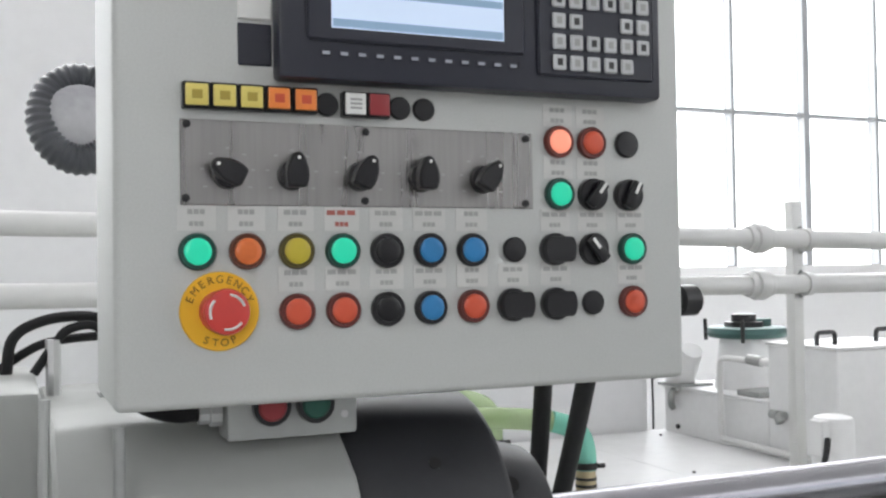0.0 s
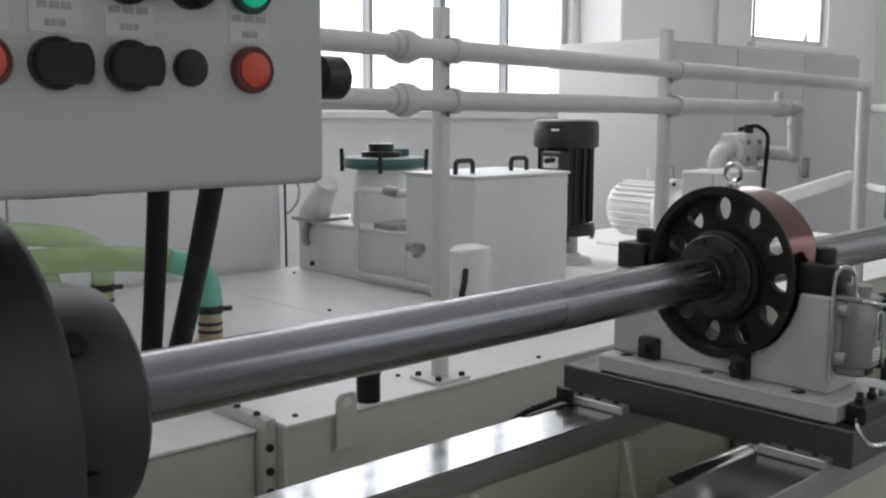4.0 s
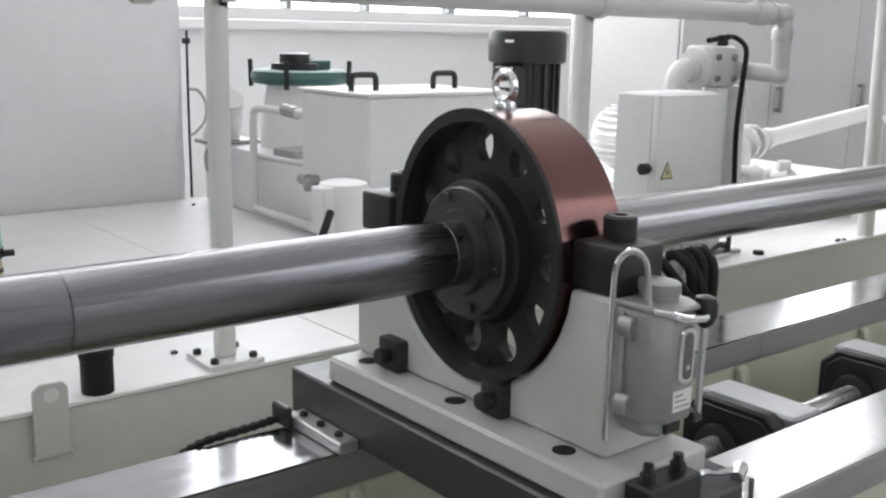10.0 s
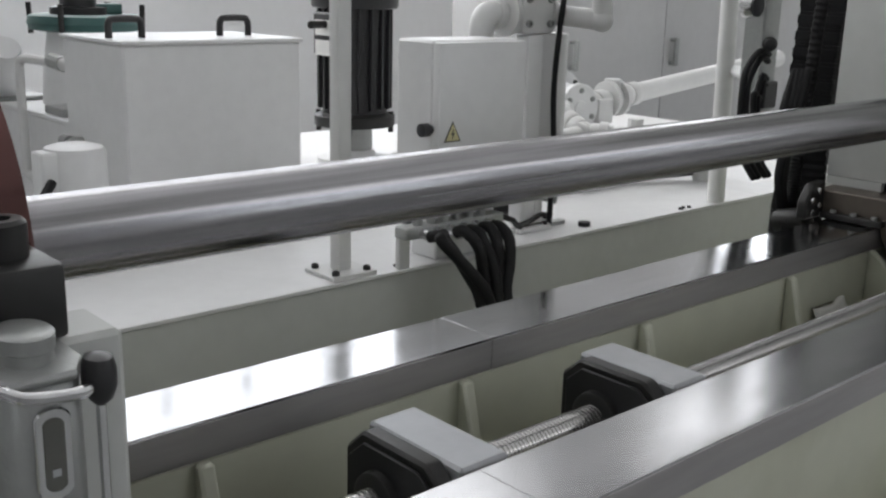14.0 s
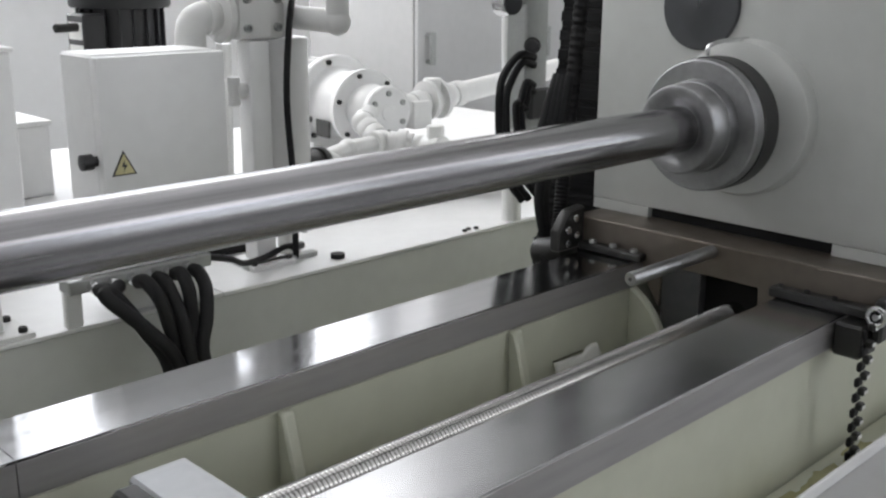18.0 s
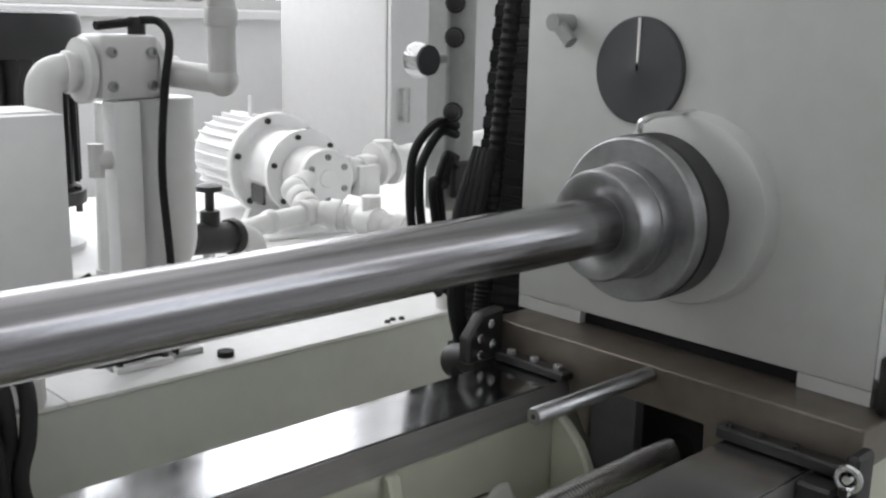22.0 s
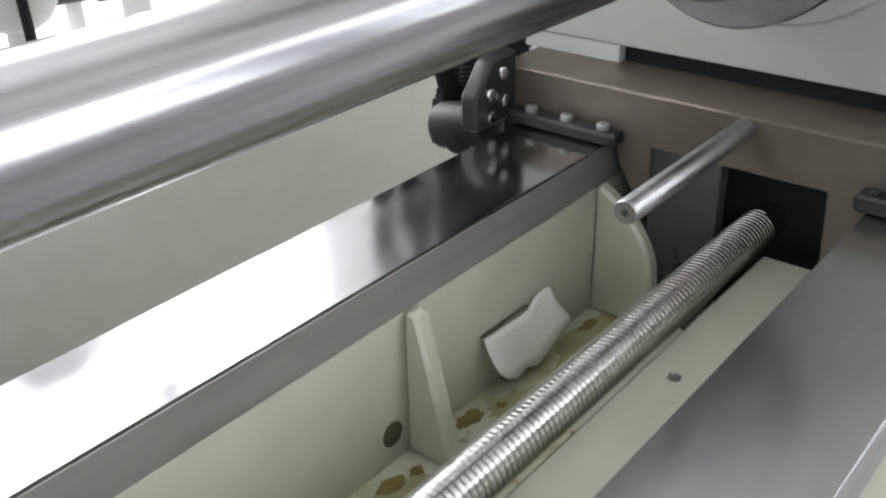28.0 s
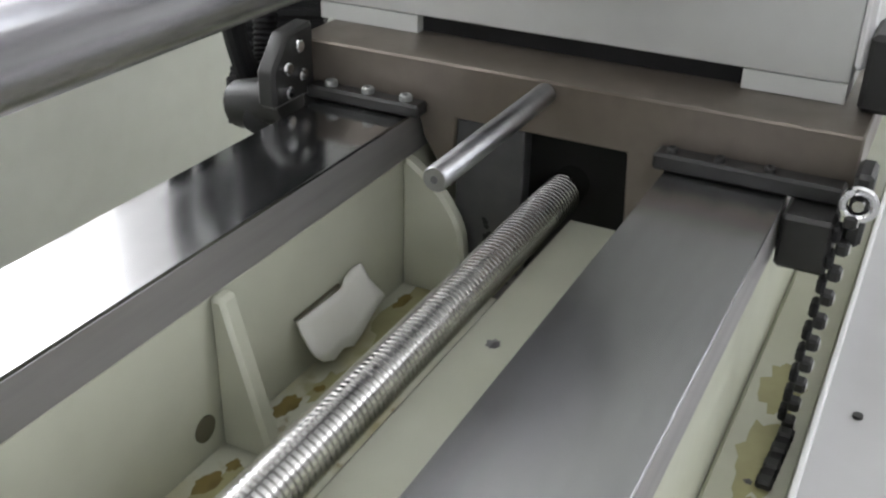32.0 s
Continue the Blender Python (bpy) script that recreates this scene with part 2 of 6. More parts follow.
M = {
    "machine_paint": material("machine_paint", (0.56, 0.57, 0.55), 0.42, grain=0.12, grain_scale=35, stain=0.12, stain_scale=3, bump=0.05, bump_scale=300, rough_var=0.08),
    "panel_paint": material("panel_paint", (0.54, 0.55, 0.535), 0.5, grain=0.15, grain_scale=500, stain=0.08, stain_scale=5, bump=0.25, bump_scale=900),
    "white_paint": material("white_paint", (0.75, 0.75, 0.75), 0.4, grain=0.1, grain_scale=40, stain=0.12, stain_scale=3, bump=0.04, bump_scale=250, rough_var=0.08),
    "wall_paint": material("wall_paint", (0.81, 0.81, 0.815), 0.7, grain=0.06, grain_scale=20, stain=0.08, stain_scale=1.2, bump=0.06, bump_scale=80),
    # for walls out of view: grey chosen to darken reflections in the metal
    "unseen_wall_grey": material("unseen_wall_grey", (0.38, 0.38, 0.385), 0.7, grain=0.1, grain_scale=20, stain=0.15, stain_scale=1.2, bump=0.06, bump_scale=80),
    "floor_paint": material("floor_paint", (0.42, 0.43, 0.42), 0.35, grain=0.15, grain_scale=15, stain=0.3, stain_scale=1.5, bump=0.03),
    "ground_steel": material("ground_steel", (0.52, 0.52, 0.53), 0.14, 1.0, grain=0.15, grain_scale=150, stain=0.15, stain_scale=6, stretch=(0.1, 1, 1), rough_var=0.05, bump=0.02, bump_scale=60),
    "satin_steel": material("satin_steel", (0.52, 0.52, 0.53), 0.23, 1.0, grain=0.2, grain_scale=150, stain=0.05, stain_scale=5, stretch=(0.15, 1, 1), rough_var=0.03, bump=0.03, bump_scale=60),
    "milled_steel": material("milled_steel", (0.42, 0.41, 0.41), 0.46, 0.75, grain=0.3, grain_scale=90, stain=0.3, stain_scale=7, stain_colour=(0.28, 0.26, 0.25), stretch=(0.1, 1, 1), rough_var=0.10, bump=0.05, bump_scale=90),
    "hub_steel": material("hub_steel", (0.06, 0.06, 0.063), 0.36, 0.6, grain=0.4, grain_scale=60, stain=0.5, stain_scale=18, stain_colour=(0.03, 0.03, 0.032), rough_var=0.12, bump=0.06),
    # darker copy of machine_paint: shade on the housing put into the colour
    "housing_shade_paint": material("housing_shade_paint", (0.365, 0.375, 0.36), 0.42, grain=0.12, grain_scale=35, stain=0.15, stain_scale=3, bump=0.05, bump_scale=300, rough_var=0.08),
    # darker copy of inner_green: shade and dark reflection on the ledge put into colour
    "ledge_shade_paint": material("ledge_shade_paint", (0.27, 0.275, 0.225), 0.18, grain=0.15, grain_scale=25, stain=0.35, stain_scale=5, stain_colour=(0.20, 0.20, 0.135), bump=0.06, rough_var=0.06),
    "white_sheet": material("white_sheet", (0.80, 0.80, 0.81), 0.42, grain=0.08, grain_scale=30, stain=0.10, stain_scale=1.5, bump=0.05, bump_scale=120, rough_var=0.08),
    "window_grey": material("window_grey", (0.30, 0.31, 0.32), 0.45, 0.4, grain=0.15, grain_scale=60),
    # lengthwise grain in the colour also stands in for streaked window reflections
    "pipe_steel": material("pipe_steel", (0.42, 0.412, 0.425), 0.21, 1.0, grain=0.85, grain_scale=190, stain=0.3, stain_scale=60, stretch=(0.015, 1, 1), rough_var=0.07, bump=0.05, bump_scale=160),
    "pipe_dark": material("pipe_dark", (0.27, 0.265, 0.285), 0.24, 1.0, grain=0.35, grain_scale=90, stain=0.15, stain_scale=10, stretch=(0.04, 1, 1), rough_var=0.06, bump=0.01, bump_scale=90),
    "pipe_worn": material("pipe_worn", (0.24, 0.235, 0.25), 0.27, 1.0, grain=0.25, grain_scale=160, stain=0.5, stain_scale=45, stain_colour=(0.50, 0.50, 0.52), stretch=(0.05, 1, 1), rough_var=0.10, bump=0.03, bump_scale=120),
    "cup_steel": material("cup_steel", (0.34, 0.34, 0.345), 0.40, 0.95, grain=0.45, grain_scale=70, stain=0.45, stain_scale=24, rough_var=0.12, bump=0.08, bump_scale=220),
    "turned_steel": material("turned_steel", (0.42, 0.42, 0.43), 0.33, 1.0, grain=0.35, grain_scale=120, stain=0.25, stain_scale=14, stretch=(1, 0.25, 0.25), rough_var=0.10, bump=0.05, bump_scale=300),
    "screw_steel": material("screw_steel", (0.66, 0.65, 0.64), 0.20, 1.0, grain=0.2, grain_scale=200, rough_var=0.06),
    "black_oxide": material("black_oxide", (0.025, 0.025, 0.0245), 0.42, 0.2, grain=0.3, grain_scale=80, stain=0.3, stain_scale=12, stain_colour=(0.05, 0.045, 0.04), bump=0.1, bump_scale=300),
    "cast_iron": material("cast_iron", (0.018, 0.0175, 0.0175), 0.48, 0.0, grain=0.3, grain_scale=70, bump=0.12, bump_scale=220, stain=0.3, stain_scale=10, spec=0.3),
    "chuck_black": material("chuck_black", (0.030, 0.031, 0.035), 0.48, 0.0, grain=0.2, grain_scale=90, stain=0.25, stain_scale=7, stain_colour=(0.045, 0.046, 0.05), bump=0.08, bump_scale=250, spec=0.4),
    "red_copper": material("red_copper", (0.165, 0.088, 0.083), 0.2, 0.95, grain=0.3, grain_scale=60, stain=0.4, stain_scale=8, stain_colour=(0.17, 0.09, 0.082), stretch=(1, 0.3, 0.3), rough_var=0.06, bump=0.03),
    "bronze_block": material("bronze_block", (0.185, 0.160, 0.135), 0.40, 0.6, grain=0.3, grain_scale=50, stain=0.4, stain_scale=6, stain_colour=(0.15, 0.115, 0.085), rough_var=0.1, bump=0.06),
    "rubber": material("rubber", (0.010, 0.010, 0.011), 0.6, spec=0.3, grain=0.2, grain_scale=60, bump=0.08),
    "black_plastic": material("black_plastic", (0.018, 0.018, 0.02), 0.36, grain=0.1, grain_scale=200, bump=0.05, bump_scale=500),
    "navy_plastic": material("navy_plastic", (0.025, 0.027, 0.04), 0.4, grain=0.1, grain_scale=200, bump=0.08, bump_scale=600),
    "grey_cast": material("grey_cast", (0.36, 0.37, 0.36), 0.42, 0.5, grain=0.2, grain_scale=100, stain=0.2, stain_scale=12, bump=0.2, bump_scale=350),
    "grey_sheet": material("grey_sheet", (0.40, 0.41, 0.40), 0.38, 0.3, grain=0.12, grain_scale=120, stain=0.15, stain_scale=8),
    "brushed_plate": material("brushed_plate", (0.40, 0.39, 0.38), 0.30, 1.0, grain=0.25, grain_scale=250, stretch=(1, 1, 0.03), rough_var=0.06),
    "chrome": material("chrome", (0.75, 0.75, 0.76), 0.14, 1.0, grain=0.1, grain_scale=60),
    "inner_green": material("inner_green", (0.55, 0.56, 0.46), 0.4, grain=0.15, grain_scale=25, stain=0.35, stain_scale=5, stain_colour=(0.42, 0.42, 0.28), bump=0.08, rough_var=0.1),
    "oil_stain": material("oil_stain", (0.27, 0.21, 0.075), 0.22, grain=0.6, grain_scale=40, stain=0.7, stain_scale=22, stain_colour=(0.12, 0.085, 0.03)),
    "opening_shade": material("opening_shade", (0.012, 0.012, 0.011), 0.7),
    # flat dark colour: shade of drain holes, pit and gap put into it
    "hollow_shade": material("hollow_shade", (0.10, 0.09, 0.055), 0.4, grain=0.4, grain_scale=60),
    "pipe_white": material("pipe_white", (0.68, 0.68, 0.67), 0.38, grain=0.12, grain_scale=30, stain=0.15, stain_scale=6, bump=0.1, bump_scale=120),
    "green_hose": clear_hose("green_hose", (0.30, 0.74, 0.60), 0.35),
    "lime_hose": clear_hose("lime_hose", (0.68, 0.84, 0.52), 0.6),
    "blower_green": material("blower_green", (0.05, 0.13, 0.12), 0.4, grain=0.2, grain_scale=60, stain=0.2, stain_scale=15),
    "btn_black": material("btn_black", (0.012, 0.012, 0.014), 0.3, grain=0.1, grain_scale=300),
    "btn_red": material("btn_red", (0.62, 0.09, 0.04), 0.35, grain=0.1, grain_scale=300),
    "btn_orange": material("btn_orange", (0.72, 0.17, 0.04), 0.35, grain=0.1, grain_scale=300),
    "btn_yellow": material("btn_yellow", (0.52, 0.42, 0.04), 0.35, grain=0.1, grain_scale=300),
    "btn_blue": material("btn_blue", (0.025, 0.20, 0.46), 0.35, grain=0.1, grain_scale=300),
    "lamp_green": glowing("lamp_green", (0.015, 0.55, 0.33), 0.35),
    "lamp_red": glowing("lamp_red", (0.80, 0.26, 0.17), 0.6),
    "btn_dark_green": material("btn_dark_green", (0.02, 0.10, 0.07), 0.35),
    "btn_dark_red": material("btn_dark_red", (0.30, 0.035, 0.04), 0.35),
    "estop_red": material("estop_red", (0.62, 0.06, 0.05), 0.32, grain=0.1, grain_scale=200),
    "estop_yellow": material("estop_yellow", (0.85, 0.47, 0.02), 0.5, grain=0.1, grain_scale=100),
    "btn_rim_lamp_green": material("btn_rim_lamp_green", (0.01, 0.06, 0.045), 0.35, grain=0.1, grain_scale=300),
    "btn_rim_lamp_red": material("btn_rim_lamp_red", (0.16, 0.03, 0.02), 0.35, grain=0.1, grain_scale=300),
    "btn_rim_btn_red": material("btn_rim_btn_red", (0.12, 0.025, 0.02), 0.35, grain=0.1, grain_scale=300),
    "btn_rim_btn_orange": material("btn_rim_btn_orange", (0.10, 0.03, 0.015), 0.35, grain=0.1, grain_scale=300),
    "btn_rim_btn_yellow": material("btn_rim_btn_yellow", (0.09, 0.07, 0.015), 0.35, grain=0.1, grain_scale=300),
    "key_yellow": material("key_yellow", (0.72, 0.60, 0.16), 0.4, grain=0.1, grain_scale=200),
    "key_orange": material("key_orange", (0.85, 0.25, 0.05), 0.4, grain=0.1, grain_scale=200),
    "key_white": material("key_white", (0.55, 0.56, 0.57), 0.45, grain=0.1, grain_scale=200, vary=0.2),
    "label_strip": material("label_strip", (0.58, 0.58, 0.56), 0.5, grain=0.08, grain_scale=200),
    "ink_red": material("ink_red", (0.40, 0.12, 0.10), 0.6),
    "ink_brown": material("ink_brown", (0.20, 0.10, 0.01), 0.6),
    "ink_ochre": material("ink_ochre", (0.40, 0.30, 0.05), 0.6),
    "ink_faint": material("ink_faint", (0.45, 0.45, 0.45), 0.5),
    "ink_pale": material("ink_pale", (0.35, 0.37, 0.42), 0.5),
    "ink": material("ink", (0.05, 0.05, 0.05), 0.6),
    "ink_grey": material("ink_grey", (0.36, 0.36, 0.35), 0.6),
    "label_white": material("label_white", (0.75, 0.75, 0.73), 0.5, grain=0.05, grain_scale=100),
    "sign_yellow": material("sign_yellow", (0.62, 0.57, 0.32), 0.5),
    "screen": glowing("screen", (0.50, 0.60, 0.76), 0.4),
    "screen_dark": glowing("screen_dark", (0.20, 0.30, 0.42), 0.4),
    "glass": glass_of("glass"),
    "paper": material("paper", (0.80, 0.80, 0.75), 0.7, grain=0.1, grain_scale=30, stain=0.15, stain_scale=12, stain_colour=(0.5, 0.48, 0.3)),
    "grey_panel": material("grey_panel", (0.46, 0.46, 0.46), 0.45, grain=0.1, grain_scale=30, stain=0.12, stain_scale=2, bump=0.05, bump_scale=200, rough_var=0.08),
    "trough_floor": stained("trough_floor", (0.55, 0.56, 0.46), (0.46, 0.42, 0.20), (0.20, 0.14, 0.05)),
    "pale_oil": material("pale_oil", (0.42, 0.40, 0.22), 0.25, grain=0.4, grain_scale=40, stain=0.4, stain_scale=15),
    "duct_grey": material("duct_grey", (0.07, 0.075, 0.085), 0.35, grain=0.3, grain_scale=40, stain=0.3, stain_scale=20, stain_colour=(0.2, 0.2, 0.21)),
    "film_white": material("film_white", (0.45, 0.45, 0.47), 0.25, grain=0.4, grain_scale=30, stain=0.5, stain_scale=12, stain_colour=(0.12, 0.12, 0.13), bump=0.6, bump_scale=40),
    "dark_steel": material("dark_steel", (0.10, 0.10, 0.105), 0.36, 0.6, grain=0.3, grain_scale=60, stain=0.35, stain_scale=9, stain_colour=(0.045, 0.045, 0.05), rough_var=0.1, bump=0.05),
    "grey_block": material("grey_block", (0.40, 0.41, 0.425), 0.4, 0.3, grain=0.15, grain_scale=60, stain=0.2, stain_scale=10, rough_var=0.1),
    "sight_dark": material("sight_dark", (0.09, 0.09, 0.08), 0.1, coat=0.5),
    "dial_black": material("dial_black", (0.055, 0.057, 0.062), 0.5, grain=0.2, grain_scale=80),
    "brass": material("brass", (0.48, 0.40, 0.26), 0.38, 0.8, grain=0.2, grain_scale=90),
    "aluminium": material("aluminium", (0.62, 0.62, 0.62), 0.4, 0.9, grain=0.15, grain_scale=90),
}

# ---- building helpers ----
def mesh_of(name, bm, mat, smooth=35):
    me = bpy.data.meshes.new(name)
    bmesh.ops.recalc_face_normals(bm, faces=bm.faces)
    bm.to_mesh(me)
    bm.free()
    me.materials.append(M[mat] if isinstance(mat, str) else mat)
    if smooth:
        me.shade_smooth()
        me.set_sharp_from_angle(angle=radians(smooth))
    return me


def thing(name, at, label, category, group="", kind=""):
    """An empty at the thing's base, to carry its parts."""
    ob = new(name)
    ob.empty_display_size = 0.05
    ob.location = at
    return tagged(ob, label, category, group, kind)


def place_of(ob):
    p = Vector((0, 0, 0))
    while ob:
        p += ob.location
        ob = ob.parent
    return p


def part(name, bm, mat, parent, label="", smooth=35):
    """Links a bmesh, given in world places, as one mesh under a thing or a part."""
    at = place_of(parent)
    bmesh.ops.translate(bm, vec=-at, verts=bm.verts)
    ob = new(name, mesh_of(name, bm, mat, smooth))
    ob.parent = parent
    return tagged(ob, label)


def solid(name, bm, mat, label, category="", group="", kind="", smooth=35):
    """A thing of one mesh, its origin at the middle of its underside."""
    lo = Vector([min(v.co[k] for v in bm.verts) for k in range(3)])
    hi = Vector([max(v.co[k] for v in bm.verts) for k in range(3)])
    at = Vector(((lo.x + hi.x) / 2, (lo.y + hi.y) / 2, lo.z))
    bmesh.ops.translate(bm, vec=-at, verts=bm.verts)
    ob = new(name, mesh_of(name, bm, mat, smooth))
    ob.location = at
    return tagged(ob, label, category, group, kind)


def box(x0, x1, y0, y1, z0, z1, bevel=0.002, seg=1, bm=None):
    own = bmesh.new()
    bmesh.ops.create_cube(own, size=1.0, matrix=Matrix.Translation(((x0 + x1) / 2, (y0 + y1) / 2, (z0 + z1) / 2)) @ Matrix.Diagonal((abs(x1 - x0), abs(y1 - y0), abs(z1 - z0), 1)))
    if bevel:
        bmesh.ops.bevel(own, geom=own.edges[:], offset=bevel, segments=seg, affect="EDGES", profile=0.5)
    return joined(bm, own)


def joined(bm, own):
    if bm is None:
        return own
    me = bpy.data.meshes.new("tmp")
    own.to_mesh(me)
    own.free()
    bm.from_mesh(me)
    bpy.data.meshes.remove(me)
    return bm


def turned(profile, at, axis="x", seg=40, bm=None, caps=True):
    """A turned body: profile of (along, radius) from start to end about an axis through at."""
    own = bmesh.new()
    rings = []
    for a, r in profile:
        ring = []
        for k in range(seg):
            c, s = math.cos(2 * math.pi * k / seg), math.sin(2 * math.pi * k / seg)
            p = {"x": (a, r * c, r * s), "y": (r * c, a, r * s), "z": (r * c, r * s, a)}[axis]
            ring.append(own.verts.new(Vector(at) + Vector(p)))
        rings.append(ring)
    for one, two in zip(rings, rings[1:]):
        for k in range(seg):
            own.faces.new((one[k], one[(k + 1) % seg], two[(k + 1) % seg], two[k]))
    if caps:
        own.faces.new(rings[0])
        own.faces.new(rings[-1])
    bmesh.ops.recalc_face_normals(own, faces=own.faces)
    return joined(bm, own)


def rod(p0, p1, r, seg=20, r1=None, bm=None, bevel=0.0):
    """A round bar from one place to another."""
    own = bmesh.new()
    p0, p1 = Vector(p0), Vector(p1)
    d = p1 - p0
    m = Matrix.Translation((p0 + p1) / 2) @ d.to_track_quat("Z", "Y").to_matrix().to_4x4()
    bmesh.ops.create_cone(own, cap_ends=True, segments=seg, radius1=r, radius2=r if r1 is None else r1, depth=d.length, matrix=m)
    if bevel:
        rims = [e for e in own.edges if all(len(f.verts) for f in e.link_faces) and any(len(f.verts) > 4 for f in e.link_faces)]
        bmesh.ops.bevel(own, geom=rims, offset=bevel, segments=2, affect="EDGES", profile=0.5)
    return joined(bm, own)


def smooth_line(points, steps=6):
    """A Catmull-Rom line through the points."""
    p = [Vector(q) for q in points]
    p = [2 * p[0] - p[1], *p, 2 * p[-1] - p[-2]]
    out = []
    for a, b, c, d in zip(p, p[1:], p[2:], p[3:]):
        for k in range(steps):
            t = k / steps
            out.append(0.5 * (2 * b + (c - a) * t + (2 * a - 5 * b + 4 * c - d) * t * t + (3 * b - a - 3 * c + d) * t ** 3))
    out.append(p[-2])
    return out


def hose(points, r, seg=12, steps=6, bm=None, ribs=0.0, straight=False):
    """A bent tube along a smooth line; ribs: how far every second ring stands out."""
    line = [Vector(q) for q in points] if straight else smooth_line(points, steps)
    own = bmesh.new()
    rings, side = [], None
    for k, p in enumerate(line):
        d = (line[min(k + 1, len(line) - 1)] - line[max(k - 1, 0)]).normalized()
        if side is None:
            side = d.orthogonal().normalized()
        side = (side - d * side.dot(d)).normalized()
        up = d.cross(side)
        rr = r + (ribs if k % 2 else 0)
        rings.append([own.verts.new(p + rr * (math.cos(2 * math.pi * j / seg) * side + math.sin(2 * math.pi * j / seg) * up)) for j in range(seg)])
    for one, two in zip(rings, rings[1:]):
        for j in range(seg):
            own.faces.new((one[j], one[(j + 1) % seg], two[(j + 1) % seg], two[j]))
    own.faces.new(rings[0])
    own.faces.new(rings[-1])
    return joined(bm, own)


def plate(outline, z0, z1, axis="z", bevel=0.0015, bm=None, holes=()):
    """A flat plate with the given outline, from z0 to z1 along an axis. Outline pairs are (x, y), (y, z) for x or (x, z) for y."""
    own = bmesh.new()

    def at(a, b, c):
        return {"z": (a, b, c), "x": (c, a, b), "y": (a, c, b)}[axis]

    low = [own.verts.new(at(a, b, z0)) for a, b in outline]
    top = [own.verts.new(at(a, b, z1)) for a, b in outline]
    own.faces.new(low)
    own.faces.new(top)
    n = len(outline)
    for k in range(n):
        own.faces.new((low[k], low[(k + 1) % n], top[(k + 1) % n], top[k]))
    bmesh.ops.recalc_face_normals(own, faces=own.faces)
    if bevel:
        bmesh.ops.bevel(own, geom=own.edges[:], offset=bevel, segments=1, affect="EDGES", profile=0.5)
    return joined(bm, own)


def ringed(at, axis, r_out, r_in, a0, a1, seg=40, bm=None):
    """A ring with square edges."""
    own = bmesh.new()
    prof = [(a0, r_in), (a0, r_out), (a1, r_out), (a1, r_in), (a0, r_in)]
    turned(prof, at, axis, seg, own, caps=False)
    bmesh.ops.remove_doubles(own, verts=own.verts, dist=1e-6)
    return joined(bm, own)


def bolt(at, axis, r=0.006, h=0.006, sign=1, parent=None, mat="black_oxide", name="bolt"):
    """A socket-head screw: a round head with a hollow, standing along sign * axis from at."""
    prof = [(0, r), (h * 0.8 * sign, r), (h * sign, r * 0.85), (h * sign, r * 0.5), (h * 0.4 * sign, r * 0.45)]
    return part(name, turned(prof, at, axis, 12), mat, parent)

# ---- the room ----
RX0, RX1, RY0, RY1, RZ = -4.5, 8.6, -4.0, 3.6, 4.6


def holed_wall(name, axis, at, thick, a0, a1, z0, z1, holes, label, mat="wall_paint"):
    """A wall along x or y at a place, with oblong openings (a0, a1, z0, z1) through it."""
    bm = bmesh.new()
    cuts = sorted({a0, a1, *(h[0] for h in holes), *(h[1] for h in holes)})
    for p, q in zip(cuts, cuts[1:]):
        spans = sorted((h[2], h[3]) for h in holes if h[0] <= p and h[1] >= q)
        low = z0
        for s0, s1 in spans + [(z1, z1)]:
            if s0 > low:
                if axis == "x":
                    box(p, q, at, at + thick, low, s0, 0, bm=bm)
                else:
                    box(at, at + thick, p, q, low, s0, 0, bm=bm)
            low = s1
    ob = new(name, mesh_of(name, bm, mat, 0))
    return tagged(ob, label, "wall", kind="structure")


def window(name, x0, x1, z0, z1, y, thick, bars, transom, lamp, towards):
    """A window with upright bars (place, half width), one cross bar, a pane in each bay, and its daylight."""
    win = thing(name, ((x0 + x1) / 2, y, z0), "tall factory window with grey aluminium bars and bright panes", "window", kind="structure")
    f = 0.05
    for a, b, c, d in ((x0, x1, z0, z0 + f), (x0, x1, z1 - f, z1), (x0, x0 + f, z0 + f, z1 - f), (x1 - f, x1, z0 + f, z1 - f)):
        part("window_frame", box(a, b, y, y + thick, c, d, 0.003), "aluminium", win)
    for xm, half in bars:
        part("mullion", box(xm - half, xm + half, y + 0.005, y + thick - 0.005, z0 + f, z1 - f, 0.002), "window_grey", win)
    part("transom", box(x0 + f, x1 - f, y + 0.012, y + thick - 0.012, transom - 0.012, transom + 0.012, 0.002), "window_grey", win)
    edges = [x0 + f, *(xm for xm, _ in bars), x1 - f]
    for a, b in zip(edges, edges[1:]):
        pane = part("pane", box(a, b, y + thick * 0.5 - 0.003, y + thick * 0.5 + 0.003, z0 + f, z1 - f, 0), "glass", win)
        pane.visible_shadow = False
    if towards < 0:
        part("window_sill", box(x0 - 0.05, x1 + 0.05, y - 0.12, y - 0.002, z0 - 0.05, z0 - 0.004, 0.006), "wall_paint", win)
    if lamp:
        window_lamp((x0 + x1) / 2, y + (0.19 if towards < 0 else -0.12), (z0 + z1) / 2, x1 - x0 + 0.9, z1 - z0 + 0.9, (0, towards, -0.25), lamp * (x1 - x0 + 0.9) * (z1 - z0 + 0.9) / (x1 - x0) / (z1 - z0))
    return win


floor = solid("floor", box(RX0, RX1, RY0, RY1, -0.1, 0.0, 0), "floor_paint", "grey painted concrete factory floor", "floor", kind="structure", smooth=0)
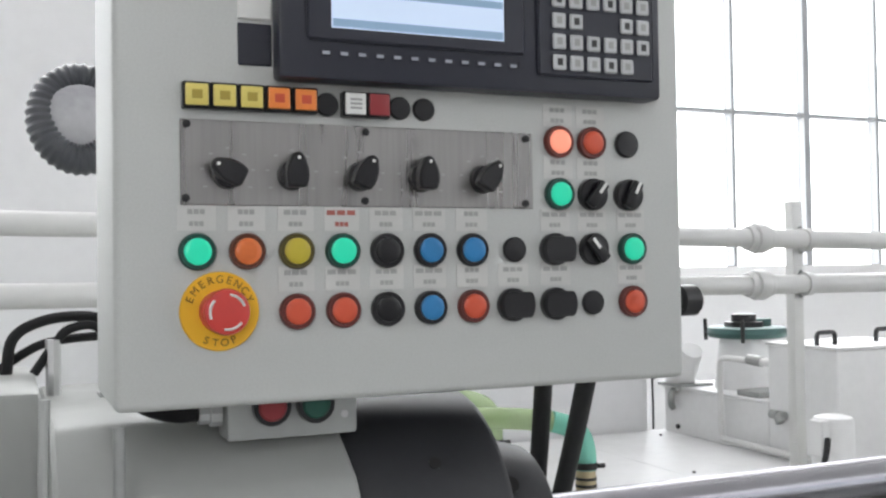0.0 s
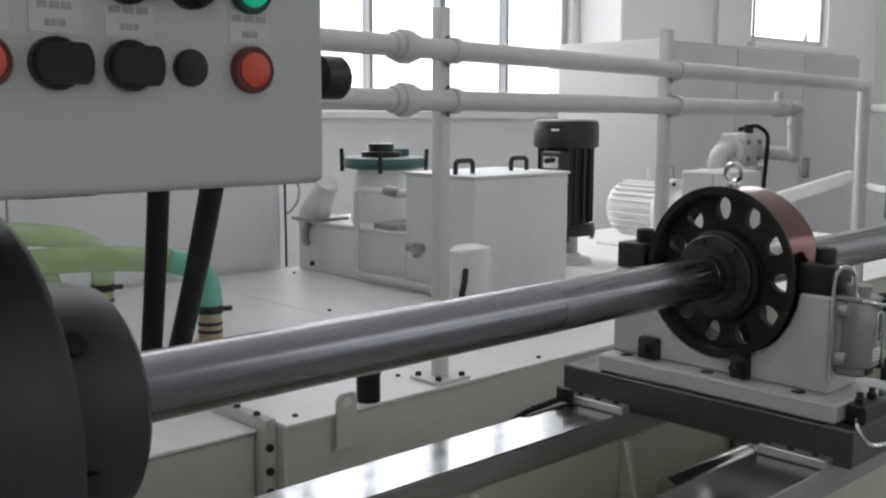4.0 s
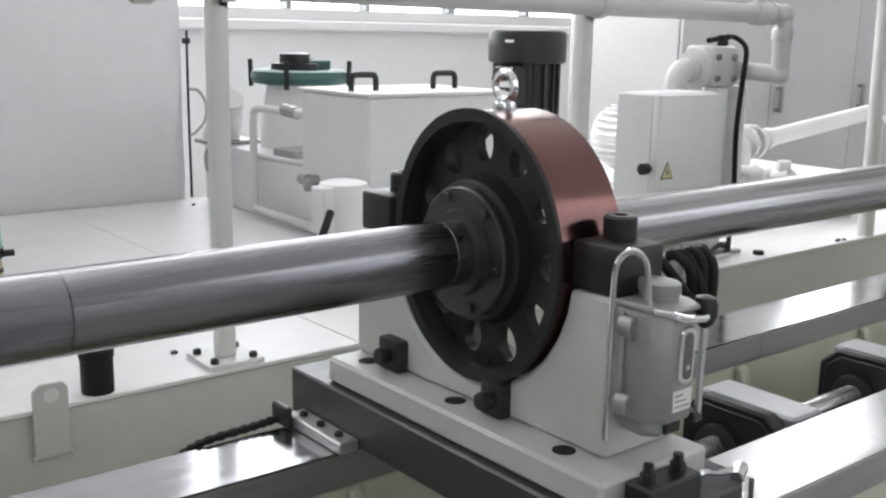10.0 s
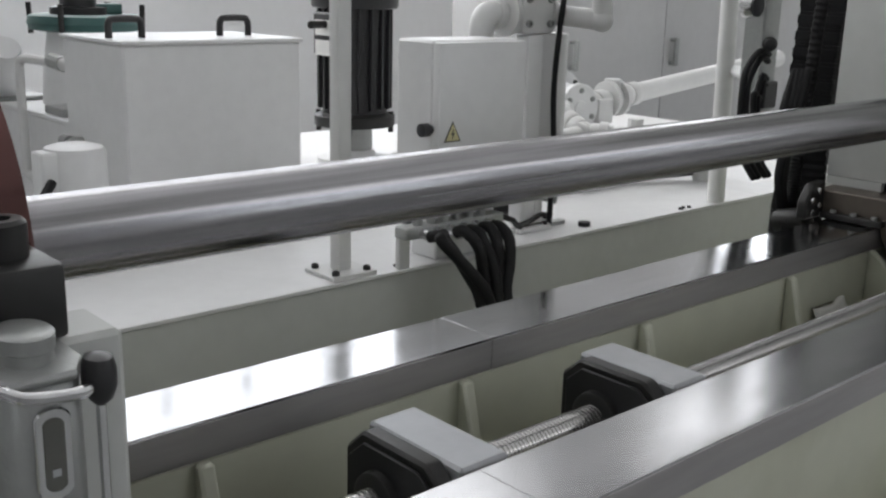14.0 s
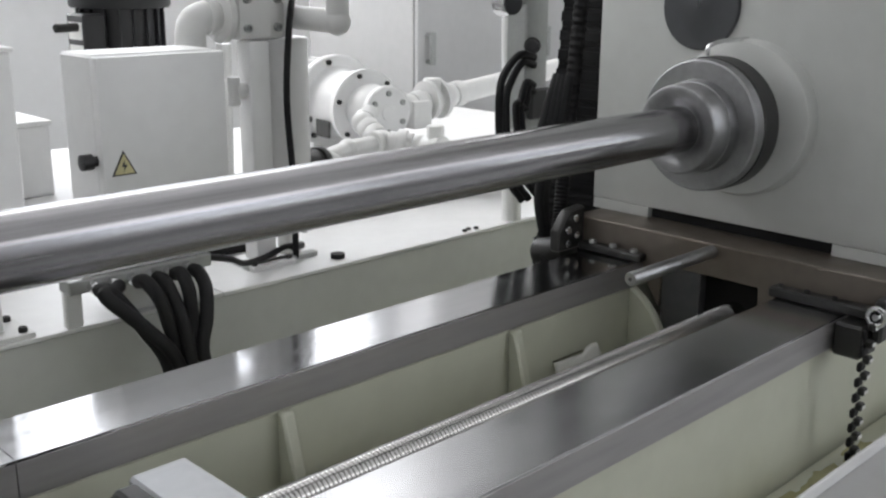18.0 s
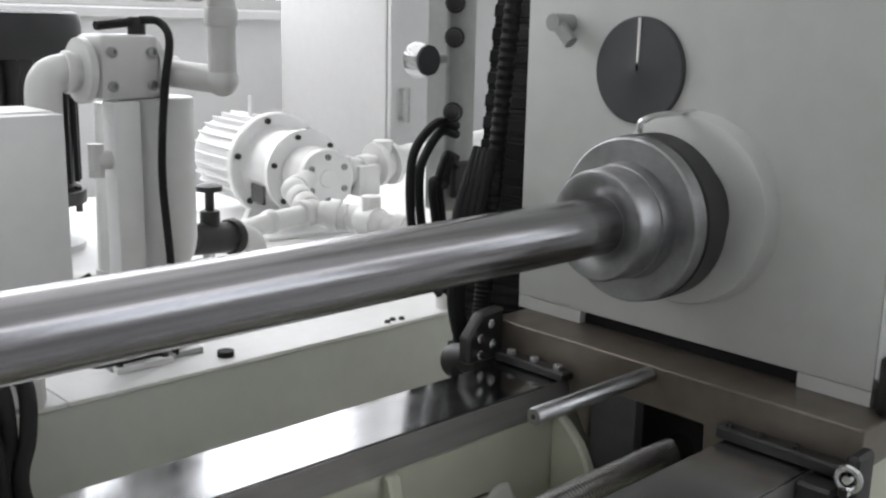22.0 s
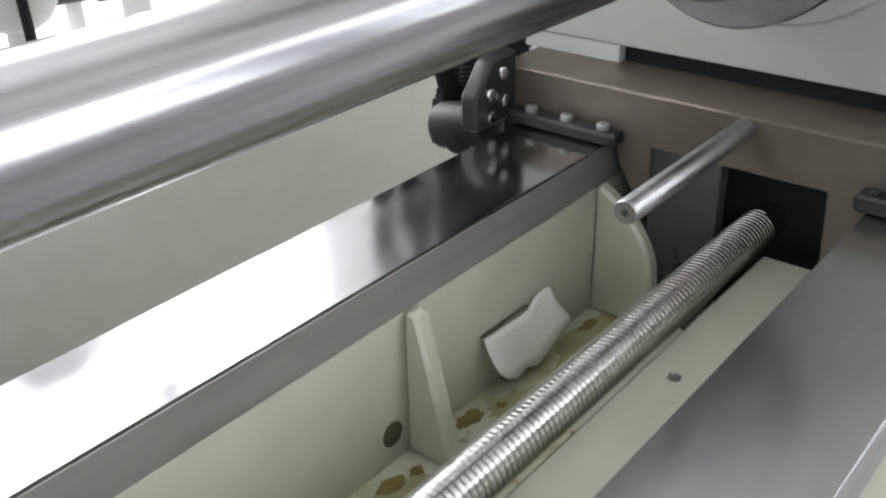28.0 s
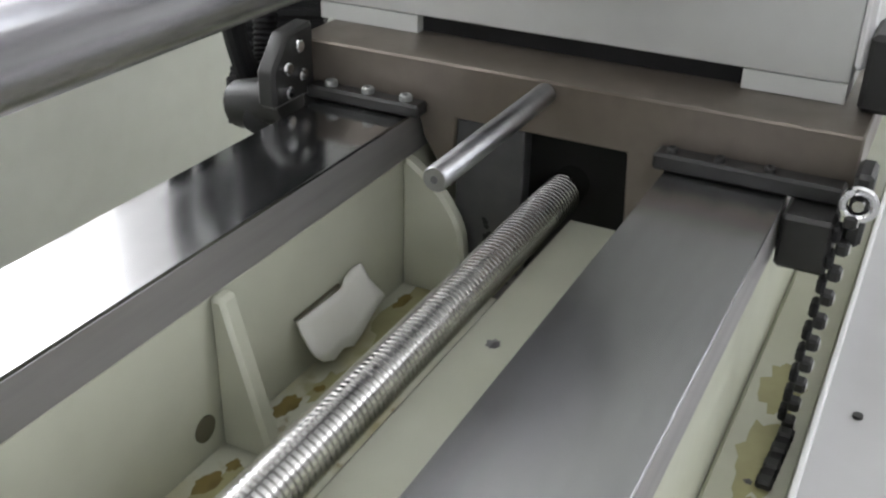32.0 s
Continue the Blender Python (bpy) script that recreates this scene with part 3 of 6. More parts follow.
ceiling = solid("ceiling", box(RX0 - 0.3, RX1 + 0.3, RY0 - 0.3, RY1 + 0.3, RZ, RZ + 0.15, 0), "wall_paint", "plain white ceiling of the hall", "ceiling", kind="structure", smooth=0)
BACK = [(-3.6, 0.9, 1.32, 3.9), (1.2, 4.07, 1.32, 3.9), (6.3, 7.6, 1.88, 3.9)]
BARS = [[(-2.6, 0.014), (-1.35, 0.02), (-0.2, 0.014)], [(1.97, 0.014), (2.42, 0.012), (2.96, 0.022), (3.51, 0.012)], []]
# unseen windows, added for light on the front, clear of the panel's reflection
UNSEEN_FRONT = [(-4.2, -2.6, 1.4, 4.0), (2.4, 4.4, 1.4, 4.0), (5.4, 7.6, 1.4, 4.0)]
holed_wall("wall_north", "x", RY1, 0.2, RX0, RX1, 0, RZ, BACK, "white painted wall with tall windows behind the machine")
holed_wall("wall_south", "x", RY0 - 0.2, 0.2, RX0, RX1, 0, RZ, UNSEEN_FRONT, "unseen plain wall with added windows, grey to darken reflections", "unseen_wall_grey")
holed_wall("wall_west", "y", RX0 - 0.2, 0.2, RY0 - 0.2, RY1 + 0.2, 0, RZ, [], "unseen plain end wall, grey to darken reflections", "unseen_wall_grey")
holed_wall("wall_east", "y", RX1, 0.2, RY0 - 0.2, RY1 + 0.2, 0, RZ, [], "plain white end wall")
for k, (a, b, c, d) in enumerate(BACK):
    window("window_%d" % (k + 1), a, b, c, d, RY1 + 0.05, 0.08, BARS[k], 2.25 if k < 2 else 3.0, BACK_W * (b - a), -1)
for k, (a, b, c, d) in enumerate(UNSEEN_FRONT):
    window("window_%d" % (k + 4), a, b, c, d, RY0 - 0.13, 0.08, [(a + (b - a) / 3, 0.02), (a + (b - a) * 2 / 3, 0.02)], 2.6, FRONT_W * (b - a), 1)
tagged(new("pillar_north", mesh_of("pillar_north", box(4.13, 5.0, RY1 - 0.35, RY1 - 0.002, 0, RZ, 0.01), "wall_paint", 0)), "white painted pillar between the windows", "pillar", kind="structure")
# thin surface conduits on the far wall
for x in (5.75, 6.28):
    solid("wall_conduit", rod((x, RY1 - 0.03, 0.4), (x, RY1 - 0.03, 2.4), 0.012, 10), "aluminium", "thin grey cable conduit on the far wall", "conduit", "wall conduits")


def tall_cabinet(name, x0, x1, y0, y1, z1, mat, label, seams, handle=None):
    cab = thing(name, ((x0 + x1) / 2, (y0 + y1) / 2, 0), label, "cabinet")
    part("plinth", box(x0 + 0.01, x1 - 0.01, y0 + 0.02, y1, 0, 0.08, 0.003), "black_oxide", cab)
    part("body", box(x0, x1, y0 + 0.02, y1, 0.08, z1, 0.008, 2), mat, cab)
    edges = [x0 + 0.004, *seams, x1 - 0.004]
    for a, b in zip(edges, edges[1:]):
        door = part("door", box(a + 0.002, b - 0.002, y0, y0 + 0.019, 0.1, z1 - 0.02, 0.005, 2), mat, cab)
        if handle:
            part("handle", rod((a + 0.05, y0 - 0.03, handle - 0.06), (a + 0.05, y0 - 0.03, handle + 0.06), 0.012, 12, bevel=0.004), "grey_cast", door)
            for dz in (-0.05, 0.05):
                part("handle_foot", rod((a + 0.05, y0 - 0.03, handle + dz), (a + 0.05, y0 + 0.001, handle + dz), 0.008, 10), "grey_cast", door)
    return cab


tall_cabinet("grey_cabinet", -1.9, 0.66, 1.97, 2.6, 2.2, "white_sheet", "large white sheet-metal cabinet behind the tank cover", [-1.05, -0.2])
tall_cabinet("switch_cabinet", 2.93, 5.0, 2.10, 2.75, 1.66, "grey_panel", "pale grey switch cabinet with door handles", [3.59, 4.3], 1.0)

# ---- the machine: bed, rails, spindle ----
AZ = 1.10            # height of the work axis
PR = 0.0282          # radius of the tube
RAIL_Z = 0.892
RAIL_B = 0.855

bed = thing("machine_bed", (0.3, 0, 0), "pale grey-green machine bed with oil-stained trough between its walls", "machine bed")
part("far_wall", box(-1.75, 1.545, 0.114, 0.205, 0.0, RAIL_B, 0.004), "inner_green", bed)
part("far_wall_end", box(1.5454, 2.6, 0.126, 0.205, 0.0, RAIL_B, 0.004), "inner_green", bed)
part("near_wall", box(-1.75, 2.6, -0.186, -0.110, 0.0, RAIL_B, 0.004), "inner_green", bed)
part("ledge", box(-1.75, 1.513, -0.1098, -0.031, 0.0, 0.8275, 0.003), "ledge_shade_paint", bed)
part("trough_floor", box(-1.75, 1.60, -0.031, 0.114, 0.0, 0.733, 0.0), "trough_floor", bed, "oil-stained floor of the trough")
# pit floor coloured dark for the shade beyond the ledge's end
part("pit_floor", box(1.514, 2.6, -0.1098, 0.114, 0.0, 0.66, 0.0), "hollow_shade", bed)
for x in (-0.34, -0.03, 0.28, 0.59, 0.90, 1.25):
    part("rib", plate([(0.1138, 0.733), (0.1138, 0.853), (0.103, 0.853), (0.074, 0.745), (0.074, 0.733)], x - 0.008, x + 0.008, "x", 0.003), "inner_green", bed)
    for z, dx in ((0.758, -0.024),):
        part("drain_hole", turned([(0.1130, 0.010), (0.1145, 0.010), (0.1145, 0.003)], (x + dx, 0, z), "y", 16), "hollow_shade", bed)
part("drain_hole", turned([(0.1130, 0.012), (0.1145, 0.012), (0.1145, 0.003)], (1.525, 0, 0.76), "y", 16), "hollow_shade", bed)
part("end_rib", plate([(0.1138, 0.733), (0.1138, 0.8545), (0.108, 0.8545), (0.090, 0.842), (0.074, 0.826), (0.063, 0.810), (0.057, 0.795), (0.0545, 0.772), (0.060, 0.733)], 1.496, 1.511, "x", 0.003), "inner_green", bed)
part("gutter", box(-1.75, 2.6, -0.245, -0.187, 0.0, 0.70, 0.003), "inner_green", bed)
guard = thing("splash_guard", (0.3, -0.3, 0), "grey sheet-metal guard along the near side of the bed", "guard")
part("sheet", box(-1.7, 2.6, -0.40, -0.247, 0.0, 0.726, 0.003), "grey_panel", guard)
part("lip", box(-1.7, 2.6, -0.2505, -0.2462, 0.726, 0.742, 0.001), "white_paint", guard)
for k in range(14):
    part("screw", turned([(0.7262, 0.004), (0.7285, 0.004), (0.7285, 0.001)], (-1.5 + 0.3 * k, -0.275 - 0.012 * (k % 2), 0), "z", 10), "black_oxide", guard)

rail_far = thing("guide_rail", (0.3, 0.154, RAIL_B), "ground steel guide rail on the far side of the bed", "rail", "guide rails")
rail_near = thing("guide_rail", (0.3, -0.157, RAIL_B), "ground steel guide rail on the near side of the bed", "rail", "guide rails")
for rail, joints, y0, y1, face in ((rail_far, (-1.75, -0.55, 0.63, 1.62, 2.5), 0.110, 0.196, "ground_steel"), (rail_near, (-1.66, -0.75, 0.405, 1.71, 2.59), -0.195, -0.107, "satin_steel")):
    for a, b in zip(joints, joints[1:]):
        length = part("rail_length", box(a + 0.0004, b - 0.0004, y0, y1, RAIL_B, RAIL_Z - 0.003, 0.0006), "milled_steel", rail, "dull milled side", smooth=0)
        part("rail_face", box(a + 0.0004, b - 0.0004, y0, y1, RAIL_Z - 0.003, RAIL_Z, 0.0003), face, length, "bright ground running face", smooth=0)

# oil puddles, stains and a torn sheet in the trough
def blot(x, y, z, rx, ry, seed, name="oil_stain", mat="oil_stain", rise=0.0012):
    rnd = random.Random(seed)
    bm = bmesh.new()
    n = 22
    rim = []
    for k in range(n):
        a = 2 * math.pi * k / n
        f = 0.72 + 0.45 * rnd.random()
        rim.append(bm.verts.new((x + rx * f * math.cos(a), y + ry * f * math.sin(a), z)))
    top = bm.verts.new((x, y, z + rise))
    for k in range(n):
        bm.faces.new((rim[k], rim[(k + 1) % n], top))
    bm.faces.new(rim)
    return solid(name, bm, mat, "brown oil stain dried on the trough floor", "stain", "oil stains")


for k, (x, y, rx, ry) in enumerate(((1.205, 0.098, 0.013, 0.008), (1.228, 0.094, 0.007, 0.005), (1.132, 0.100, 0.009, 0.006), (1.300, 0.101, 0.016, 0.008), (1.33, 0.090, 0.008, 0.005), (1.47, 0.098, 0.014, 0.006), (0.98, 0.09, 0.012, 0.008), (0.80, 0.07, 0.010, 0.008))):
    blot(x, y, 0.7332, rx, ry, k, rise=0.0006)
for k, (x, y, rx, ry) in enumerate(((1.455, 0.082, 0.060, 0.022), (1.405, 0.060, 0.030, 0.014), (1.335, 0.086, 0.024, 0.012), (1.185, 0.084, 0.040, 0.018))):
    blot(x, y, 0.7331, rx, ry, 20 + k, mat="pale_oil", rise=0.0005)
for k, (x, y) in enumerate(((1.317, -0.0545), (1.21, -0.245 + 0.03), (1.42, -0.215))):
    blot(x, y, 0.8276 if k == 0 else 0.7002, 0.006, 0.005, 40 + k, mat="ink")
for k, (x, rx) in enumerate(((1.35, 0.06), (1.24, 0.04), (1.14, 0.06), (1.45, 0.05), (1.55, 0.04), (0.9, 0.05))):
    blot(x, -0.216, 0.7002, rx, 0.018, 60 + k, mat="pale_oil")


def torn_sheet():
    """A torn piece of white sheet leaning on the far wall: straight upper edge, a raised tab, a ragged foot."""
    bm = bmesh.new()
    upper = [(1.330, 0.786), (1.345, 0.7855), (1.362, 0.7848), (1.378, 0.784), (1.392, 0.784), (1.397, 0.791), (1.408, 0.794), (1.420, 0.792), (1.427, 0.779)]
    lower = [(1.328, 0.762), (1.340, 0.750), (1.352, 0.744), (1.366, 0.747), (1.380, 0.741), (1.394, 0.746), (1.404, 0.750), (1.416, 0.757), (1.429, 0.762)]
    rows = []
    for j in range(6):
        v = j / 5
        rows.append([bm.verts.new((a[0] + (b[0] - a[0]) * v, 0.1105 - 0.016 * v ** 1.4 - 0.003 * abs(noise.noise((a[0] * 60, v * 3, 1.3))), a[1] + (b[1] - a[1]) * v)) for a, b in zip(upper, lower)])
    for one, two in zip(rows, rows[1:]):
        for k in range(len(upper) - 1):
            bm.faces.new((one[k], one[k + 1], two[k + 1], two[k]))
    ob = solid("torn_sheet", bm, "paper", "torn piece of white sheet leaning on the trough wall", "scrap", smooth=60)
    mod = ob.modifiers.new("thick", "SOLIDIFY")
    mod.thickness, mod.offset = 0.0022, 1
    return ob


torn_sheet()
# solid dark strip drawn as the shade over the torn sheet
drip = solid("sheet_edge", box(1.331, 1.391, 0.1108, 0.1128, 0.7862, 0.7876, 0), "hollow_shade", "thin dark strip for the shade along the torn sheet's upper edge", "gap")

tube = thing("work_tube", (0.3, 0, AZ - PR), "polished steel tube held between chuck and end stock", "steel tube")
for name, x0, x1, r, mat, note in (("drive_length", -0.87, -0.332, PR + 0.0006, "pipe_dark", "dark polished length"), ("worn_length", -0.3318, -0.02, PR + 0.0004, "pipe_worn", "scratched length with long bright streaks"), ("tube_length", -0.0198, 1.445, PR, "pipe_steel", "")):
    part(name, turned([(x0, r - 0.004), (x0, r - 0.0005), (x0 + 0.0005, r), (x1 - 0.0005, r), (x1, r - 0.0005), (x1, r - 0.004)], (0, 0, AZ), "x", 72), mat, tube, note)

# spindle housing, chuck and fittings
CH = -0.025   # small set of the chuck along the axis
chuck = thing("chuck", (-1.0, 0, AZ - 0.155), "matt black lathe chuck closed on the tube", "chuck")
part("body", turned([(-1.089, 0.10), (-1.089, 0.152), (-1.084, 0.1545), (-0.92 + CH, 0.1545), (-0.913 + CH, 0.150), (-0.905 + CH, 0.12), (-0.905 + CH, 0.08)], (0, 0, AZ), "x", 72), "chuck_black", chuck)
part("nose", turned([(-0.906 + CH, 0.094), (-0.86 + CH, 0.092), (-0.838 + CH, 0.086), (-0.832 + CH, 0.078), (-0.832 + CH, 0.03)], (0, 0, AZ), "x", 56), "chuck_black", chuck)
for k in range(6):
    a = radians(20 + 60 * k)
    c, s = math.cos(a), math.sin(a)
    part("grub_screw", rod((-0.985 + CH, 0.150 * c, AZ + 0.150 * s), (-0.985 + CH, 0.1555 * c, AZ + 0.1555 * s), 0.006, 12), "black_oxide", chuck)
    part("jaw_key", rod((-0.885 + CH, 0.088 * c, AZ + 0.088 * s), (-0.885 + CH, 0.0975 * c, AZ + 0.0975 * s), 0.009, 12), "black_oxide", chuck)
part("top_screw", rod((-1.05, 0.02, AZ + 0.15), (-1.05, 0.02, AZ + 0.162), 0.008, 12, bevel=0.002), "black_oxide", chuck)

spindle_box = thing("spindle_box", (-1.5, 0, 0), "pale grey-green spindle housing beside the chuck", "machine housing")
part("housing", plate([(-0.152, 0.0), (-0.152, 1.165), (-0.147, 1.185), (-0.135, 1.20), (-0.068, 1.243), (-0.056, 1.248), (0.30, 1.248), (0.30, 0.0)], -1.338, -1.0902, "x", 0.004), "housing_shade_paint", spindle_box)
part("end_housing", box(-2.4, -1.342, 0.012, 0.30, 0.0, 1.272, 0.008, 2), "housing_shade_paint", spindle_box)
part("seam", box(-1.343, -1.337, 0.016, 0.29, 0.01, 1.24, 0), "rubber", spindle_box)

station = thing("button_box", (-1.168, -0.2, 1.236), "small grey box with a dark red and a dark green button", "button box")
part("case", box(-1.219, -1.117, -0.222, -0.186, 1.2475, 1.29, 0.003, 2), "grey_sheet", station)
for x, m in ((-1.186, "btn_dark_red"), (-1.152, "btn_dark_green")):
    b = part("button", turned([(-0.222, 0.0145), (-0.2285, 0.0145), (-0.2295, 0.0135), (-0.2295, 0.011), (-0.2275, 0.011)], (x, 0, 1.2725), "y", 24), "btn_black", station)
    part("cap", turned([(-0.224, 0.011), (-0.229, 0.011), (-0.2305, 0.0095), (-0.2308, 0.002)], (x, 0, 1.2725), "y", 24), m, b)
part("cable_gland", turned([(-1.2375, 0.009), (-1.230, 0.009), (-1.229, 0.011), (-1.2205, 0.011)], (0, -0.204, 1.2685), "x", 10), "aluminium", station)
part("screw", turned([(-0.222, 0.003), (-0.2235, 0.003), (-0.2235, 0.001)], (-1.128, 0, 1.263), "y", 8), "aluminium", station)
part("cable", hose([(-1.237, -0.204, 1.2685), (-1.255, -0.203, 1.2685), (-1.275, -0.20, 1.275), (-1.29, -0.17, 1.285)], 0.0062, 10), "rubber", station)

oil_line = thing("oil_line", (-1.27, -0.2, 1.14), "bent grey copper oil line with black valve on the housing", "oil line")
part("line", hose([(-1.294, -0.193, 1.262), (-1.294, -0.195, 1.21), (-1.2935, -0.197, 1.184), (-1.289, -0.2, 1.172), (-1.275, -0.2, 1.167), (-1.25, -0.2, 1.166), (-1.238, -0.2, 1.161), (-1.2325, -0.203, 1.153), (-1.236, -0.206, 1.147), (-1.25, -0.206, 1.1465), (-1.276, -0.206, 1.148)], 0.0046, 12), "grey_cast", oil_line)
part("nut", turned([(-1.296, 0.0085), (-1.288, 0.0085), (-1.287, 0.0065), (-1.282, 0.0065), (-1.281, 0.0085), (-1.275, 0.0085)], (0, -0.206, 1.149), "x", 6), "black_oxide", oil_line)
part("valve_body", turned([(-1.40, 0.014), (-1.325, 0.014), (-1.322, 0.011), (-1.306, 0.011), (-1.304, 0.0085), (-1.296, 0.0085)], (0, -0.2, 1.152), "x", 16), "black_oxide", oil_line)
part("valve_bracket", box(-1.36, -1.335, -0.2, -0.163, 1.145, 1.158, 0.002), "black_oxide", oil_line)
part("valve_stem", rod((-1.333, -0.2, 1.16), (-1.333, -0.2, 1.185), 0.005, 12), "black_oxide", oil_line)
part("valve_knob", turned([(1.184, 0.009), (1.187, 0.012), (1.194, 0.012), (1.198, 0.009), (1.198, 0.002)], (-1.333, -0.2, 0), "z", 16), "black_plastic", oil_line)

drip_cable = solid("thin_cable", hose([(-1.345, -0.172, 1.285), (-1.347, -0.175, 1.2), (-1.345, -0.172, 1.08), (-1.35, -0.17, 0.9)], 0.004, 8), "grey_sheet", "thin grey cable down the face of the housing", "cable")
# sized and placed to fit the camera's view: button box on the housing slope, oil line on its upright face
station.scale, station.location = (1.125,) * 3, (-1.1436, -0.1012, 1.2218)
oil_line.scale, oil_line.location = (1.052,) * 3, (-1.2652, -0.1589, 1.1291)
loops = thing("hose_loops", (-1.32, 0.2, 1.272), "black looped hoses on top of the spindle housing", "hoses")
part("hose", hose([(-1.372, 0.2, 1.270), (-1.365, 0.2, 1.31), (-1.335, 0.2, 1.328), (-1.295, 0.2, 1.332), (-1.255, 0.2, 1.325)], 0.006, 10), "rubber", loops)
part("hose", hose([(-1.385, 0.215, 1.272), (-1.345, 0.215, 1.298), (-1.315, 0.215, 1.306), (-1.275, 0.215, 1.309)], 0.005, 10), "rubber", loops)
part("hose", hose([(-1.345, 0.19, 1.272), (-1.322, 0.19, 1.305), (-1.31, 0.19, 1.318), (-1.285, 0.19, 1.322), (-1.268, 0.19, 1.305), (-1.264, 0.19, 1.262)], 0.005, 10), "rubber", loops)
part("fitting", rod((-1.325, 0.19, 1.240), (-1.325, 0.19, 1.308), 0.008, 8), "aluminium", loops)

# the dark round duct behind the panel
duct = thing("round_duct", (-1.245, 1.0, 1.52), "dark ribbed flexible duct wrapped in clear film, hung before the window", "duct")
ring = [(-1.245 + 0.066 * math.cos(radians(a)), 1.0 + 0.02 * math.sin(radians(a)), 1.665 + 0.078 * math.sin(radians(a))) for a in range(0, 361, 15)]
part("duct_ring", hose(ring, 0.026, 14, 3, ribs=0.004), "duct_grey", duct)
part("film", turned([(0.985, 0.062), (0.975, 0.05), (0.97, 0.02), (0.968, 0.004)], (-1.245, 0, 1.665), "y", 20), "film_white", duct)
part("hanger", hose([(-1.19, 1.0, 1.735), (-1.15, 1.02, 2.2), (-1.17, 1.05, 3.2), (-1.17, 1.05, RZ - 0.003)], 0.03, 14, 6, ribs=0.003), "duct_grey", duct)

# ---- control panel ----
PF = -0.178      # face of the panel
panel = thing("control_panel", (-1.04, PF, 1.271), "pale grey control cabinet with screen and rows of push buttons", "control panel")
part("cabinet", box(-1.296, -0.774, PF, -0.02, 1.271, 1.90, 0.006, 3), "panel_paint", panel)
part("rear_lip", box(-1.297, -0.773, -0.045, -0.0215, 1.2695, 1.274, 0.001), "panel_paint", panel)
for x0, x1 in ((-0.95, -0.90),):
    part("foot_plate", box(x0, x1, -0.10, -0.05, 1.264, 1.2708, 0.002), "black_oxide", panel)
side_knob = part("side_switch", turned([(-0.774, 0.011), (-0.760, 0.011), (-0.758, 0.0155), (-0.740, 0.0155), (-0.737, 0.013), (-0.737, 0.004)], (0, -0.148, 1.343), "x", 20), "black_plastic", panel, "black rotary main switch on the cabinet's side")

COL = [-1.2335, -1.1942, -1.1540, -1.1149, -1.0760, -1.0368, -0.9968, -0.9566, -0.9134, -0.8745, -0.8326]
TOP_COL = [-0.9092, -0.8748, -0.8362]
ROW = {1: 1.394, 2: 1.345, 3: 1.444, 4: 1.4915}


def push_button(x, z, mat, lit=False):
    b = part("push_button", turned([(PF, 0.0147), (PF - 0.0045, 0.0147), (PF - 0.0060, 0.0138), (PF - 0.0060, 0.0110), (PF - 0.0040, 0.0108)], (x, 0, z), "y", 28), "btn_black" if mat in ("btn_black", "btn_blue") else "btn_rim_" + mat, panel)
    part("cap", turned([(PF - 0.0038, 0.0107), (PF - 0.0066, 0.0106), (PF - 0.0074, 0.0094), (PF - 0.0078, 0.006), (PF - 0.0079, 0.001)], (x, 0, z), "y", 28), mat, b)
    return b


def selector(x, z, turn, pointer=True):
    b = part("selector_switch", turned([(PF, 0.0147), (PF - 0.006, 0.0147), (PF - 0.0075, 0.0136), (PF - 0.0075, 0.001)], (x, 0, z), "y", 28), "btn_black", panel)
    rot = Matrix.Translation((x, 0, z)) @ Matrix.Rotation(radians(turn), 4, "Y")
    bm = box(-0.0055, 0.0055, PF - 0.015, PF - 0.0076, -0.0132, 0.0132, 0.0025, 2)
    bmesh.ops.transform(bm, matrix=rot, verts=bm.verts)
    part("handle", bm, "btn_black", b)
    if pointer:
        bm = box(-0.0014, 0.0014, PF - 0.0158, PF - 0.0151, 0.001, 0.0122, 0)
        bmesh.ops.transform(bm, matrix=rot, verts=bm.verts)
        part("pointer", bm, "label_white", b, "white pointer line")
    return b


def plug(x, z, r=0.0125):
    return part("blank_plug", turned([(PF, r), (PF - 0.003, r), (PF - 0.0045, r * 0.9), (PF - 0.005, r * 0.3)], (x, 0, z), "y", 24), "btn_black", panel)


def long_switch(x, z):
    b = part("selector_switch", turned([(PF, 0.0147), (PF - 0.006, 0.0147), (PF - 0.0075, 0.0136), (PF - 0.0075, 0.001)], (x - 0.002, 0, z), "y", 28), "btn_black", panel)
    part("handle", plate([(x - 0.010 + (0.022 if abs(a) < 90 else 0.0) * 1.0 + 0.0055 * math.cos(radians(a)), z + 0.0118 * math.sin(radians(a))) for a in range(-165, 180, 30)], PF - 0.0105, PF - 0.0076, "y", 0.0012), "btn_black", b)
    return b


def caption(x, z, lines, mat="ink_grey"):
    """The backing and unreadable lettering over a button, as plain bars."""
    part("label_plate", box(x - 0.0150, x + 0.0150, PF - 0.0006, PF, z - 0.010, z + 0.010, 0), "label_strip", panel)
    for k, (w, h) in enumerate(lines):
        zz = z + 0.005 - 0.0095 * k
        for s in range(3):
            a = x - w + 2 * w * s / 3
            part("lettering", box(a, a + 2 * w / 3 * 0.82, PF - 0.0009, PF - 0.0006, zz - h / 2, zz + h / 2, 0), mat, panel)


ROW1 = ["lamp_green", "btn_orange", "btn_yellow", "lamp_green", "btn_black", "btn_blue", "btn_blue", "plug", "long", "sel", "lamp_green"]
ROW2 = [None, None, "btn_red", "btn_red", "btn_black", "btn_blue", "btn_red", "long", "long", "plug", "btn_red"]
